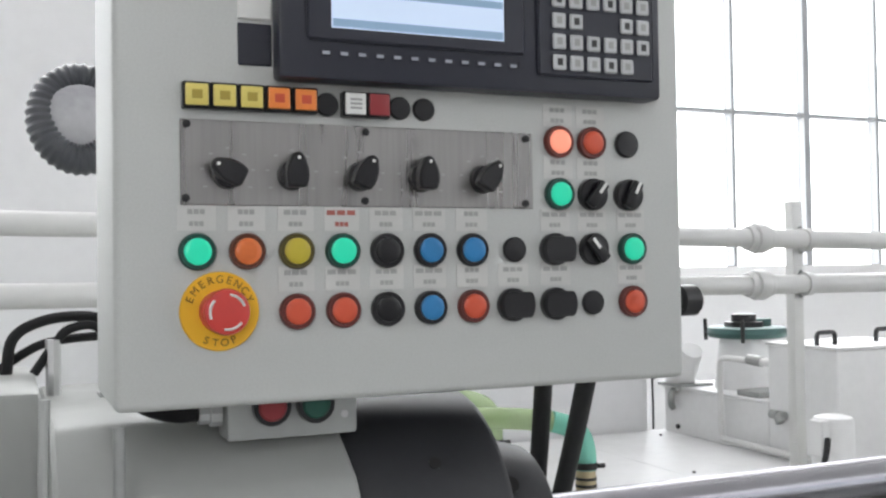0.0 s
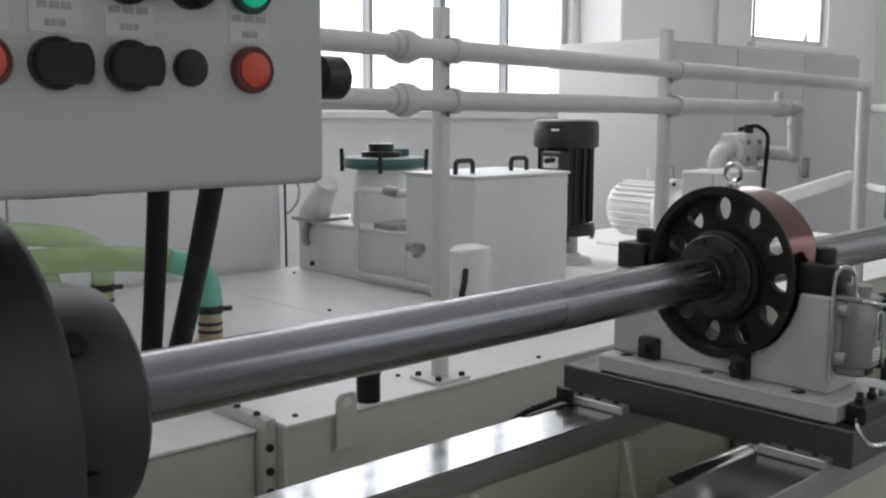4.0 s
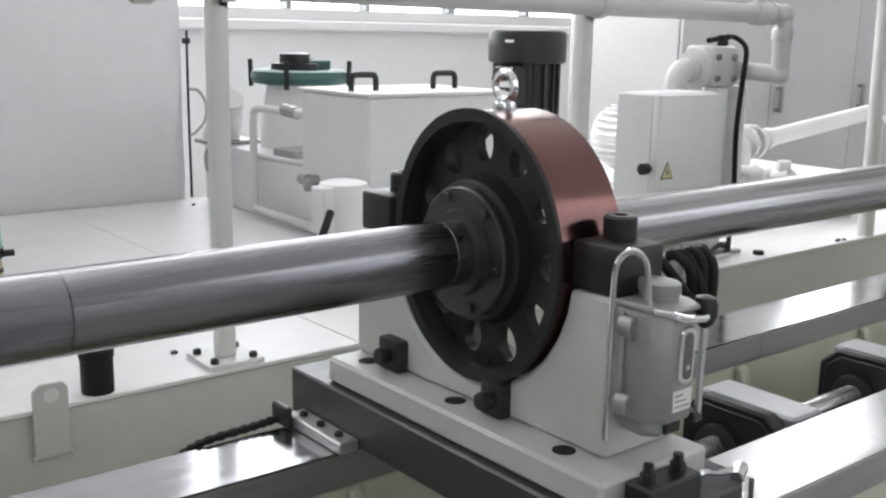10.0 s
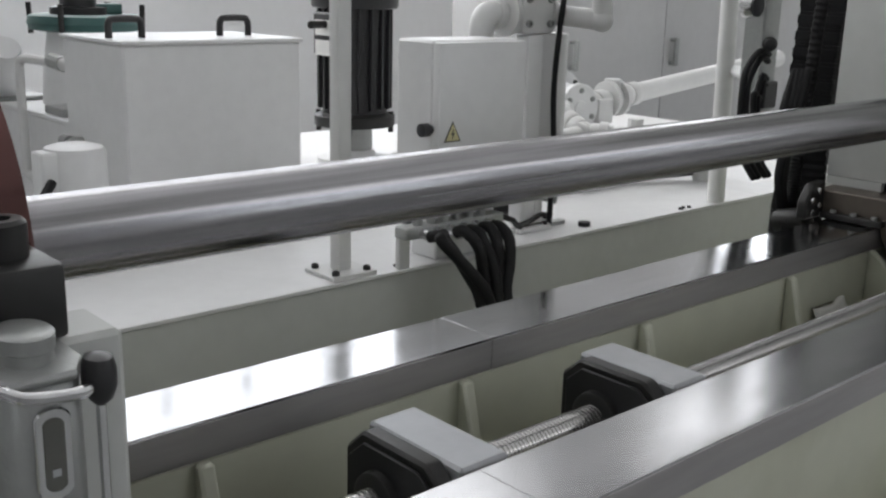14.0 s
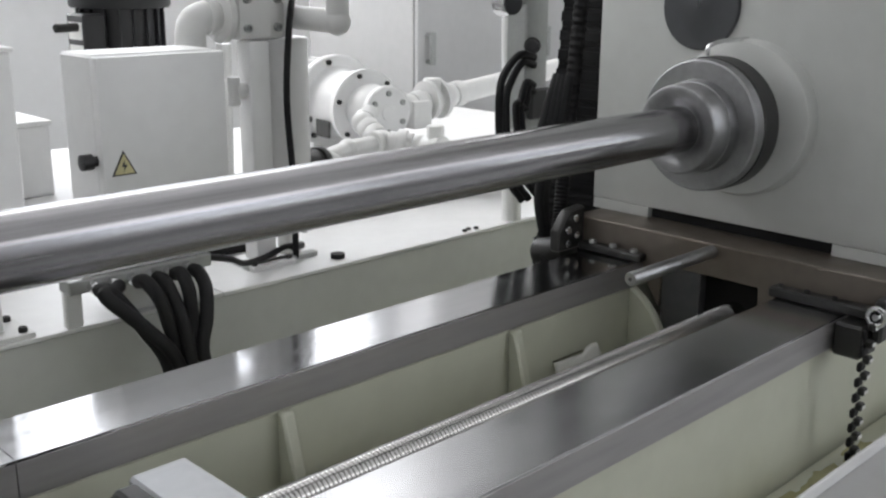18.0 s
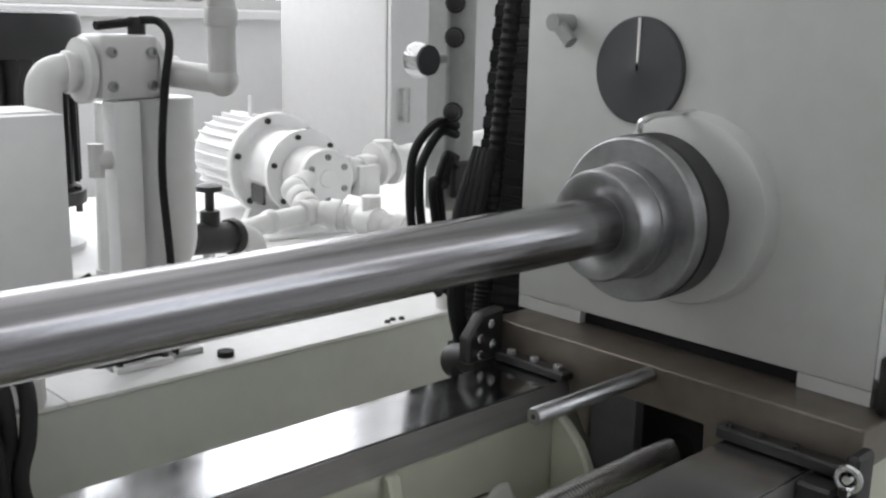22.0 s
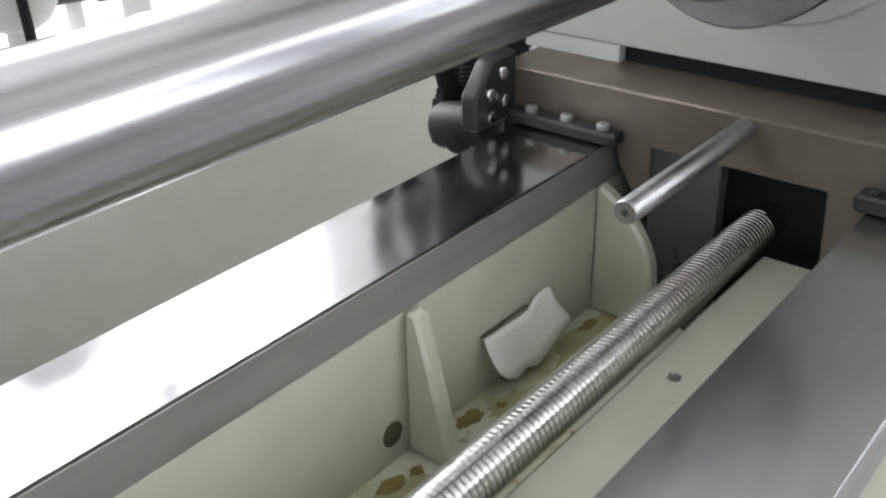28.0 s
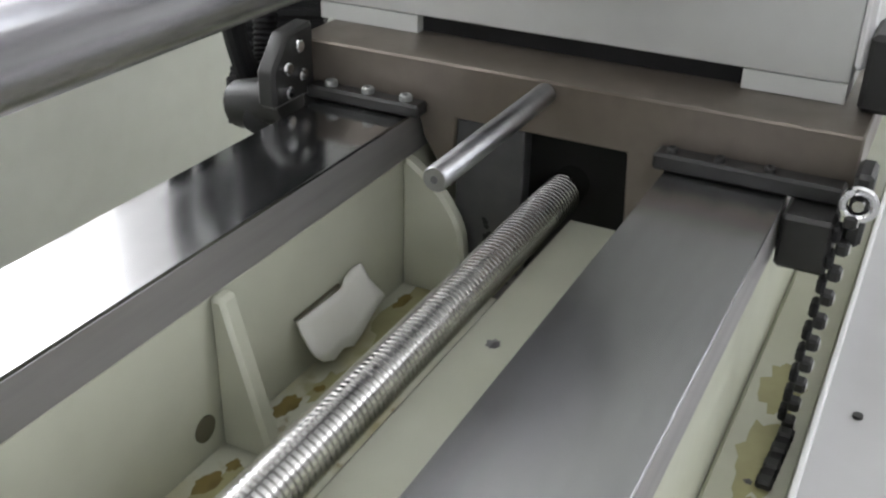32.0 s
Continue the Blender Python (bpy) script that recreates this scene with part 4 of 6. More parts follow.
for r, kinds in ((1, ROW1), (2, ROW2)):
    for x, kind in zip(COL, kinds):
        z = ROW[r]
        if kind is None:
            continue
        if kind == "plug":
            plug(x + (0.001 if r == 1 else -0.001), z, 0.0112)
        elif kind == "long":
            long_switch(x, z)
        elif kind == "sel":
            selector(x, z, -38)
        else:
            push_button(x, z, kind)
        if not (kind == "plug"):
            caption(x, z + 0.0265, [(0.007 + 0.003 * ((int(x * 1000)) % 3), 0.004), (0.006, 0.0038)], "ink_red" if (r, kind) == (1, "lamp_green") and x > -1.2 and x < -1.0 else "ink_grey")
push_button(TOP_COL[0], ROW[3], "lamp_green")
selector(TOP_COL[1], ROW[3], 38)
selector(TOP_COL[2], ROW[3], 28)
push_button(TOP_COL[0], ROW[4], "lamp_red")
push_button(TOP_COL[1], ROW[4], "btn_red")
plug(TOP_COL[2], ROW[4])
for x, z in ((TOP_COL[0], ROW[3] + 0.024), (TOP_COL[1], ROW[3] + 0.024), (TOP_COL[0], ROW[4] + 0.024), (TOP_COL[1], ROW[4] + 0.024)):
    caption(x, z, [(0.008, 0.004), (0.007, 0.0038)])

# emergency stop
ES = (-1.2165, 1.347)
stop = part("emergency_stop", turned([(PF, 0.0312), (PF - 0.0022, 0.0312), (PF - 0.003, 0.0302), (PF - 0.003, 0.004)], (ES[0], 0, ES[1]), "y", 48), "estop_yellow", panel, "round yellow emergency stop plate")
part("collar", turned([(PF - 0.003, 0.0165), (PF - 0.010, 0.0155), (PF - 0.012, 0.012)], (ES[0], 0, ES[1]), "y", 32), "estop_red", stop)
part("head", turned([(PF - 0.011, 0.012), (PF - 0.014, 0.0172), (PF - 0.020, 0.0182), (PF - 0.023, 0.0170), (PF - 0.0245, 0.011), (PF - 0.025, 0.001)], (ES[0] + 0.002, 0, ES[1]), "y", 40), "estop_red", stop, "red mushroom head")
for a0 in (50, 170, 290):
    arc = [(ES[0] + 0.002 + 0.0135 * math.cos(radians(a0 + a)), PF - 0.0240, ES[1] + 0.0135 * math.sin(radians(a0 + a))) for a in (-32, -16, 0, 16, 32)]
    part("arrow", hose(arc, 0.0011, 6, 3), "label_white", stop, "white turning arrow")


def lettering(text, size, at, turn, mat, parent, name="lettering"):
    cu = bpy.data.curves.new(name, "FONT")
    cu.body, cu.size, cu.extrude, cu.align_x, cu.align_y = text, size, 0.0002, "CENTER", "CENTER"
    ob = new(name, cu)
    me = bpy.data.meshes.new_from_object(ob)
    bpy.data.objects.remove(ob)
    bm = bmesh.new()
    bm.from_mesh(me)
    bpy.data.meshes.remove(me)
    bmesh.ops.transform(bm, matrix=Matrix.Translation(at) @ Matrix.Rotation(radians(turn), 4, "Y") @ Matrix.Rotation(radians(90), 4, "X"), verts=bm.verts)
    return part(name, bm, mat, parent, smooth=0)


for k, ch in enumerate("EMERGENCY"):
    a = radians(158 - 17 * k)
    lettering(ch, 0.0085, (ES[0] + 0.0250 * math.cos(a), PF - 0.0033, ES[1] + 0.0250 * math.sin(a)), 90 - math.degrees(a), "ink_brown", stop)
for k, ch in enumerate("STOP"):
    a = radians(244 + 17 * k)
    lettering(ch, 0.0085, (ES[0] + 0.0250 * math.cos(a), PF - 0.0033, ES[1] + 0.0250 * math.sin(a)), -(math.degrees(a) - 270), "ink_brown", stop)

# row of small square keys
SX = [-1.234, -1.2125, -1.191, -1.169, -1.147]
for x, m in zip(SX, ("key_yellow", "key_yellow", "key_yellow", "key_orange", "key_orange")):
    k = part("square_key", box(x - 0.0107, x + 0.0107, PF - 0.009, PF, 1.5055, 1.5265, 0.001), "btn_black", panel)
    part("cap", box(x - 0.0088, x + 0.0088, PF - 0.0125, PF - 0.0091, 1.5075, 1.5245, 0.0012, 2), m, k)
    part("legend", box(x - 0.004, x + 0.004, PF - 0.0129, PF - 0.0126, 1.5125, 1.5195, 0), "ink_ochre" if m == "key_yellow" else "btn_red", k)
for x, m in ((-1.105, "label_white"), (-1.084, "btn_dark_red")):
    k = part("square_key", box(x - 0.0105, x + 0.0105, PF - 0.009, PF, 1.5045, 1.5255, 0.001), "btn_black", panel)
    part("cap", box(x - 0.0088, x + 0.0088, PF - 0.0125, PF - 0.0091, 1.506, 1.524, 0.0012, 2), m, k)
for s in range(3):
    part("legend", box(-1.110, -1.100, PF - 0.0129, PF - 0.0126, 1.5105 + 0.0035 * s, 1.5122 + 0.0035 * s, 0), "ink_grey", panel)
for x in (-1.127, -1.063, -1.041):
    plug(x, 1.5145, 0.0098)

# brushed plate with five pointer knobs
plate_ob = part("switch_plate", box(-1.246, -0.936, PF - 0.0018, PF, 1.4305, 1.498, 0.0006), "brushed_plate", panel, "brushed steel switch plate")
for x, z in ((-1.241, 1.494), (-1.094, 1.493), (-0.943, 1.493), (-1.242, 1.436), (-1.095, 1.4355), (-0.944, 1.435)):
    part("screw", turned([(PF - 0.0018, 0.0032), (PF - 0.0035, 0.0032), (PF - 0.004, 0.0022), (PF - 0.004, 0.0005)], (x, 0, z), "y", 12), "btn_black", plate_ob)
for x, turn in ((-1.209, -62), (-1.157, 2), (-1.099, 24), (-1.044, 2), (-0.986, 34)):
    kn = part("knob", turned([(PF - 0.0018, 0.0125), (PF - 0.008, 0.0118), (PF - 0.009, 0.008)], (x, 0, 1.4555), "y", 24), "btn_black", plate_ob)
    bm = plate([(-0.0075, -0.011), (0.0075, -0.011), (0.0095, -0.003), (0.0085, 0.006), (0.0035, 0.0172), (-0.0035, 0.0172), (-0.0085, 0.006), (-0.0095, -0.003)], PF - 0.023, PF - 0.0085, "y", 0.002)
    bmesh.ops.transform(bm, matrix=Matrix.Translation((x, 0, 1.4555)) @ Matrix.Rotation(radians(turn), 4, "Y"), verts=bm.verts)
    part("grip", bm, "btn_black", kn)
    bm = turned([(PF - 0.0236, 0.0015), (PF - 0.0231, 0.0015)], (0, 0, 0.0125), "y", 8)
    bmesh.ops.transform(bm, matrix=Matrix.Translation((x, 0, 1.4555)) @ Matrix.Rotation(radians(turn), 4, "Y"), verts=bm.verts)
    part("dot", bm, "label_white", kn, "white dot on the pointer")
    for a in range(-120, 121, 40):
        c, s = math.sin(radians(a)), math.cos(radians(a))
        part("tick", box(x + 0.0205 * c - 0.0016, x + 0.0205 * c + 0.0016, PF - 0.0021, PF - 0.0018, 1.4555 + 0.0205 * s - 0.0007, 1.4555 + 0.0205 * s + 0.0007, 0), "ink_faint", plate_ob)

# screen unit with keypad
mon = part("screen_unit", box(-1.172, -0.812, PF - 0.024, PF, 1.531, 1.80, 0.004, 2), "navy_plastic", panel, "dark blue-black screen unit with keypad")
part("bezel_step", box(-1.150, -0.955, PF - 0.0275, PF - 0.0241, 1.562, 1.775, 0.002), "navy_plastic", mon)
part("display", box(-1.130, -0.976, PF - 0.0283, PF - 0.0276, 1.5725, 1.725, 0), "screen", mon, "lit pale blue display")
for z0, z1, x0, x1 in ((1.5735, 1.5800, -1.129, -0.977), (1.600, 1.606, -1.129, -0.977), (1.6125, 1.616, -1.125, -1.02), (1.63, 1.636, -1.125, -0.99), (1.65, 1.653, -1.125, -1.0)):
    part("screen_line", box(x0, x1, PF - 0.0286, PF - 0.0284, z0, z1, 0), "screen_dark", mon)
for k in range(12):
    x = -1.134 + 0.0153 * k
    part("soft_key", box(x - 0.0045, x + 0.0045, PF - 0.0251, PF - 0.0241, 1.5500, 1.5550, 0.0005), "navy_plastic", mon)
    part("soft_key_mark", box(x - 0.003, x + 0.003, PF - 0.0254, PF - 0.0252, 1.5512, 1.5538, 0), "ink_pale", mon)
part("keypad_board", box(-0.942, -0.822, PF - 0.027, PF - 0.0241, 1.546, 1.77, 0.002), "navy_plastic", mon)
for j in range(11):
    for i in range(6):
        x, z = -0.922 + 0.0175 * i, 1.558 + 0.0185 * j
        if (j == 0 and i == 5) or (j == 2 and i in (2, 3)) or (j == 2 and i == 3):
            continue
        k = part("key", box(x - 0.0066, x + 0.0066, PF - 0.0303, PF - 0.0271, z - 0.0068, z + 0.0068, 0.0012), "key_white", mon)
        part("key_mark", box(x - 0.0028, x + 0.0024, PF - 0.0306, PF - 0.0304, z - 0.003, z + 0.0032, 0), "ink_grey" if (i + j) % 3 else "ink", k)
part("dark_panel", box(-1.2, -1.1725, PF - 0.002, PF, 1.543, 1.577, 0.001), "navy_plastic", panel)
part("white_panel", box(-1.2, -1.1725, PF - 0.003, PF, 1.58, 1.62, 0.001), "label_white", panel)

# ---- steady rest on its carriage ----
carriage = thing("steady_carriage", (0.06, 0, RAIL_Z), "dark oiled steel carriage lying across both rails", "carriage")
part("slide", box(-0.03, 0.130, -0.222, 0.226, RAIL_Z + 0.002, 0.9415, 0.002), "dark_steel", carriage)
for y0, y1 in ((0.10, 0.2), (-0.2, -0.11)):
    part("wiper", box(-0.052, -0.031, y0, y1, RAIL_Z + 0.001, 0.905, 0.0015), "aluminium", carriage)
    for k in range(3):
        bolt((-0.042, y0 + 0.018 + 0.032 * k, 0.905), "z", 0.0042, 0.004, 1, carriage)
part("stop_block", box(-0.060, -0.0525, 0.185, 0.215, RAIL_Z + 0.001, 0.915, 0.002), "black_oxide", carriage)
part("chain_tail", hose([(-0.055, 0.204, 0.899), (-0.09, 0.205, 0.896), (-0.14, 0.203, 0.894), (-0.17, 0.206, 0.882)], 0.0035, 8, 8, ribs=0.0015), "rubber", carriage)

rest = thing("steady_rest", (0.06, 0, 0.9415), "black spoked steady-rest wheel with red copper rim on a white pedestal", "steady rest")
part("base_plate", box(-0.022, 0.101, -0.195, 0.168, 0.942, 0.967, 0.003), "machine_paint", rest)
for y in (0.133, -0.001, -0.134):
    # flat black discs: the wells' inner shade drawn as colour
    part("bolt_well", turned([(0.9668, 0.0095), (0.9674, 0.0095), (0.9674, 0.001)], (0.002, y, 0), "z", 20), "rubber", rest)
WX, WY, WZ, WR = 0.0095, -0.0048, 1.1045, 0.1146
SKEW = Matrix.Translation((WX, WY, WZ)) @ Matrix.Rotation(radians(-4.0), 4, "Z") @ Matrix.Translation((-WX, -WY, -WZ))


def skewed(bm):
    """Turns a wheel part 4 degrees, to fit the camera's view."""
    bmesh.ops.transform(bm, matrix=SKEW, verts=bm.verts)
    return bm


notch = [(0.167, 0.9675), (0.167, 1.092), (0.1165, 1.092)]
notch += [(WY + 0.1190 * math.cos(radians(a)), WZ + 0.1190 * math.sin(radians(a))) for a in range(-8, -173, -12)]
notch += [(-0.1225, 1.092), (-0.167, 1.092), (-0.167, 0.9675)]
part("pedestal", plate(notch, 0.0120, 0.094, "x", 0.003), "machine_paint", rest)

HOLES = 11
part("rim_lip", skewed(ringed((0, WY, WZ), "x", WR + 0.002, 0.1060, WX, WX + 0.004, 80)), "cast_iron", rest)
part("rim", skewed(ringed((0, WY, WZ), "x", WR, 0.1090, WX + 0.0042, 0.0775, 80)), "red_copper", rest, "red copper-coloured rim")
part("rim_lining", skewed(ringed((0, WY, WZ), "x", 0.1088, 0.1053, WX + 0.0042, 0.0755, 80)), "cast_iron", rest)


def web_disc(x0, x1, r0, r1, middle, long, wide):
    """A disc with oval holes: each sector runs from its oblong edge to the oval in its midst."""
    bm = bmesh.new()
    n = 28
    half = math.pi / HOLES

    def at(x, r, a):
        return bm.verts.new((x, WY + r * math.cos(a), WZ + r * math.sin(a)))

    for k in range(HOLES):
        a0 = radians(85) + 2 * half * k
        loops = {}
        for x in (x0, x1):
            edge, oval = [], []
            for j in range(n):
                u, v = math.cos(2 * math.pi * j / n), math.sin(2 * math.pi * j / n)
                f = 1 / max(abs(u), abs(v))
                dr = u * f
                edge.append(at(x, middle + (dr * (r1 - middle) if dr > 0 else dr * (middle - r0)), a0 + half * v * f))
                oval.append(at(x, middle + long * u, a0 + wide * v / middle))
            loops[x] = edge, oval
        for j in range(n):
            i = (j + 1) % n
            for x in (x0, x1):
                edge, oval = loops[x]
                bm.faces.new((edge[j], edge[i], oval[i], oval[j]))
            bm.faces.new((loops[x0][1][j], loops[x0][1][i], loops[x1][1][i], loops[x1][1][j]))
    bmesh.ops.remove_doubles(bm, verts=bm.verts, dist=1e-5)
    return bm


part("web", skewed(web_disc(WX + 0.020, WX + 0.030, 0.045, 0.1054, 0.0855, 0.0160, 0.0118)), "cast_iron", rest)
part("hub", turned([(WX + 0.0198, 0.066), (WX + 0.012, 0.063), (WX + 0.004, 0.061), (WX + 0.002, 0.058), (WX + 0.002, PR + 0.004)], (0, -0.003, AZ), "x", 48), "cast_iron", rest)
part("hub_plate", turned([(WX + 0.0018, 0.056), (WX - 0.0050, 0.056), (WX - 0.0065, 0.054), (WX - 0.0065, PR + 0.009), (WX - 0.012, PR + 0.007), (WX - 0.012, PR + 0.001)], (0, -0.002, AZ), "x", 48), "hub_steel", rest, "dull grey bolted hub plate")
part("rear_hub", turned([(WX + 0.0302, 0.056), (0.064, 0.05), (0.070, 0.042), (0.070, PR + 0.002)], (0, 0, AZ), "x", 40), "cast_iron", rest)
for k in range(6):
    a = radians(10 + 60 * k)
    part("hub_bolt", turned([(WX - 0.0065, 0.0042), (WX - 0.0095, 0.0042), (WX - 0.0105, 0.0032), (WX - 0.0105, 0.001)], (0, -0.002 + 0.048 * math.cos(a), AZ + 0.048 * math.sin(a)), "x", 10), "black_oxide", rest)
for s in (1, -1):
    part("clamp_block", box(0.016, 0.068, *sorted((s * 0.119, s * 0.166)), 1.0925, 1.130, 0.003, 2), "black_oxide", rest)
    part("clamp_bolt", turned([(1.130, 0.013), (1.147, 0.013), (1.149, 0.011), (1.149, 0.006), (1.144, 0.006)], (0.047, s * 0.139, 0), "z", 16), "black_oxide", rest)
for y, w in ((0.098, 0.016), (-0.048, 0.013)):
    part("foot_clamp", box(0.000, 0.028, y - w, y + w, 0.9672, 0.9985, 0.003, 2), "black_oxide", rest)
    part("foot_bolt", rod((-0.012, y, 0.983), (0.001, y, 0.983), 0.008, 12, bevel=0.002), "black_oxide", rest)
eye = part("eye_bolt", rod((0.05, 0, AZ + 0.115), (0.05, 0, AZ + 0.125), 0.010, 16, bevel=0.002), "chrome", rest, "steel lifting eye")
loop = [(0.05, 0.0118 * math.sin(radians(a)), AZ + 0.1378 - 0.0118 * math.cos(radians(a))) for a in range(0, 361, 20)]
part("eye", hose(loop, 0.0034, 10, 2), "chrome", eye)

# hand oil pump on the pedestal's near side
pump = thing("oil_pump", (0.04, -0.2, 0.985), "grey cast hand oil pump with sight glass and black knob", "oil pump")
outline = [(0.002, -0.168), (0.078, -0.168), (0.078, -0.205), (0.064, -0.226), (0.020, -0.226), (0.002, -0.208)]
part("body", plate(outline, 1.000, 1.098, "z", 0.004), "grey_cast", pump)
low = [(0.012, -0.170), (0.070, -0.170), (0.070, -0.198), (0.058, -0.214), (0.026, -0.214), (0.012, -0.202)]
part("foot", plate(low, 0.984, 1.0003, "z", 0.004), "grey_cast", pump)
part("top_flange", plate([(a * 1.06 - 0.0024, b * 1.012 + 0.001) for a, b in outline], 1.0985, 1.104, "z", 0.002), "grey_cast", pump)
part("filler_cap", turned([(1.104, 0.020), (1.110, 0.020), (1.111, 0.0215), (1.119, 0.0215), (1.1205, 0.019), (1.1205, 0.002)], (0.044, -0.192, 0), "z", 28), "grey_cast", pump)
sight = part("sight_glass", plate([(0.0435 + 0.0140 * math.cos(radians(a)), 1.061 + 0.0085 * math.sin(radians(a)) + (0.018 if a < 180 else -0.018)) for a in range(0, 360, 20)], -0.2295, -0.2255, "y", 0.0012), "chrome", pump, "oblong sight glass in a bright frame")
part("glass", plate([(0.0435 + 0.0080 * math.cos(radians(a)), 1.061 + 0.0048 * math.sin(radians(a)) + (0.016 if a < 180 else -0.016)) for a in range(0, 360, 20)], -0.2302, -0.2294, "y", 0.0003), "sight_dark", sight)
part("float_line", box(0.0405, 0.0465, -0.2306, -0.2302, 1.049, 1.053, 0), "grey_block", sight)
lab = part("label", box(0.026, 0.060, -0.2268, -0.2258, 1.011, 1.030, 0.0003), "label_white", pump, "white maker's label")
for k in range(3):
    part("lettering", box(0.029, 0.056 - 0.006 * k, -0.2271, -0.2268, 1.0145 + 0.005 * k, 1.0165 + 0.005 * k, 0), "ink_grey", lab)
part("outlet", box(0.030, 0.058, -0.2185, -0.2135, 0.987, 1.001, 0.002), "black_oxide", pump)
part("lever", rod((0.083, -0.222, 1.000), (0.083, -0.222, 1.090), 0.0036, 12), "chrome", pump)
part("lever_foot", box(0.07, 0.088, -0.226, -0.205, 0.994, 1.003, 0.002), "black_oxide", pump)
part("bail", hose([(0.004, -0.212, 1.1005), (0.014, -0.226, 1.0995), (0.024, -0.2335, 1.097), (0.045, -0.2345, 1.0945), (0.066, -0.2335, 1.0935), (0.080, -0.224, 1.094)], 0.0036, 10), "chrome", pump, "bright wire bail")
part("knob", turned([(1.080, 0.004), (1.084, 0.009), (1.092, 0.0125), (1.101, 0.0125), (1.107, 0.010), (1.109, 0.004)], (0.083, -0.222, 0), "z", 20), "black_plastic", pump)
part("wire_handle", hose([(-0.006, -0.170, 0.975), (-0.006, -0.170, 1.06), (-0.006, -0.171, 1.122), (-0.005, -0.174, 1.138), (0.000, -0.181, 1.147), (0.006, -0.189, 1.147), (0.011, -0.195, 1.140), (0.0125, -0.198, 1.124), (0.0125, -0.199, 1.112), (0.013, -0.201, 1.103)], 0.0034, 10), "chrome", pump)
for z in (1.083, 1.012):
    part("mount_bolt", turned([(-0.180, 0.0100), (-0.193, 0.0100), (-0.1945, 0.0085), (-0.1945, 0.001)], (-0.001, 0, z), "y", 12), "grey_cast", pump)
part("mount_ear", box(-0.004, 0.004, -0.184, -0.1675, 1.0, 1.095, 0.002), "grey_cast", pump)

# the pump is squeezed to fit the camera's view, its back against the pedestal
pump.scale = (0.61, 0.80, 0.84)
pump.location = (0.034 + 0.61 * 0.003, -0.1678 - 0.80 * 0.0322, 1.048 - 0.84 * 0.063)

fitting = thing("oil_manifold", (0.03, -0.21, 0.942), "black oil distributor block with bent copper lines on the carriage", "manifold")
part("block", box(0.0, 0.060, -0.222, -0.197, 0.942, 0.966, 0.002), "black_oxide", fitting)
for x in (0.012, 0.046):
    part("nipple", turned([(0.966, 0.006), (0.973, 0.006), (0.974, 0.004), (0.980, 0.004)], (x, -0.209, 0), "z", 6), "black_oxide", fitting)
part("line", hose([(0.06, -0.21, 0.955), (0.075, -0.211, 0.957), (0.10, -0.21, 0.95), (0.13, -0.208, 0.945)], 0.0028, 8), "chrome", fitting)
part("line", hose([(-0.001, -0.212, 0.95), (-0.015, -0.222, 0.94), (-0.010, -0.235, 0.925), (0.03, -0.242, 0.922), (0.09, -0.236, 0.93), (0.118, -0.22, 0.944)], 0.0028, 8), "chrome", fitting)
part("line_nut", rod((0.112, -0.2165, 0.9445), (0.128, -0.2085, 0.947), 0.006, 6), "chrome", fitting)

# ---- lead screw, guide rod and its bearing blocks ----
SZ, SY, SR, PITCH = 0.829, -0.0102, 0.0168, 0.0051


def threaded(x0, x1, r_out, r_in, pitch, seg=22):
    """A real thread: a helicoid with flat crest and root."""
    bm = bmesh.new()
    turns = (x1 - x0) / pitch
    prof = [(0.0, r_in), (0.10, r_in), (0.24, r_out), (0.82, r_out), (0.96, r_in)]
    rings = []
    for k in range(int(turns * seg) + 1):
        a = 2 * math.pi * k / seg
        rings.append([bm.verts.new((x0 + pitch * (k / seg + p), SY + r * math.cos(a), SZ + r * math.sin(a))) for p, r in prof])
    for one, two in zip(rings, rings[1:]):
        for j in range(len(prof) - 1):
            bm.faces.new((one[j], two[j], two[j + 1], one[j + 1]))
    for k in range(len(rings) - seg):
        if k + 1 + seg < len(rings):
            bm.faces.new((rings[k][-1], rings[k + 1][-1], rings[k + 1 + seg][0], rings[k + seg][0]))
    return bm


lead = thing("lead_screw", (0.6, SY, SZ - SR), "bright threaded lead screw running between the rails", "lead screw")
part("thread", threaded(0.10, 1.55, SR, SR - 0.0016, PITCH, 20), "screw_steel", lead, smooth=30)
part("core", rod((-0.10, SY, SZ), (1.55, SY, SZ), SR - 0.0018, 24), "screw_steel", lead)
part("plain_end", rod((1.5505, SY, SZ), (1.5745, SY, SZ), SR - 0.0006, 32), "screw_steel", lead, "plain end of the screw")

guide_rod = thing("guide_rod", (1.42, -0.004, 0.918), "short polished round rod with a dark hole in its end", "rod")
part("rod", turned([(1.328, 0.0025), (1.328, 0.0078), (1.3295, 0.0087), (1.5115, 0.0087)], (0, -0.004, 0.928), "x", 24), "turned_steel", guide_rod)
part("end_hole", turned([(1.3275, 0.0026), (1.334, 0.0022), (1.334, 0.0002)], (0, -0.004, 0.928), "x", 12), "ink", guide_rod)


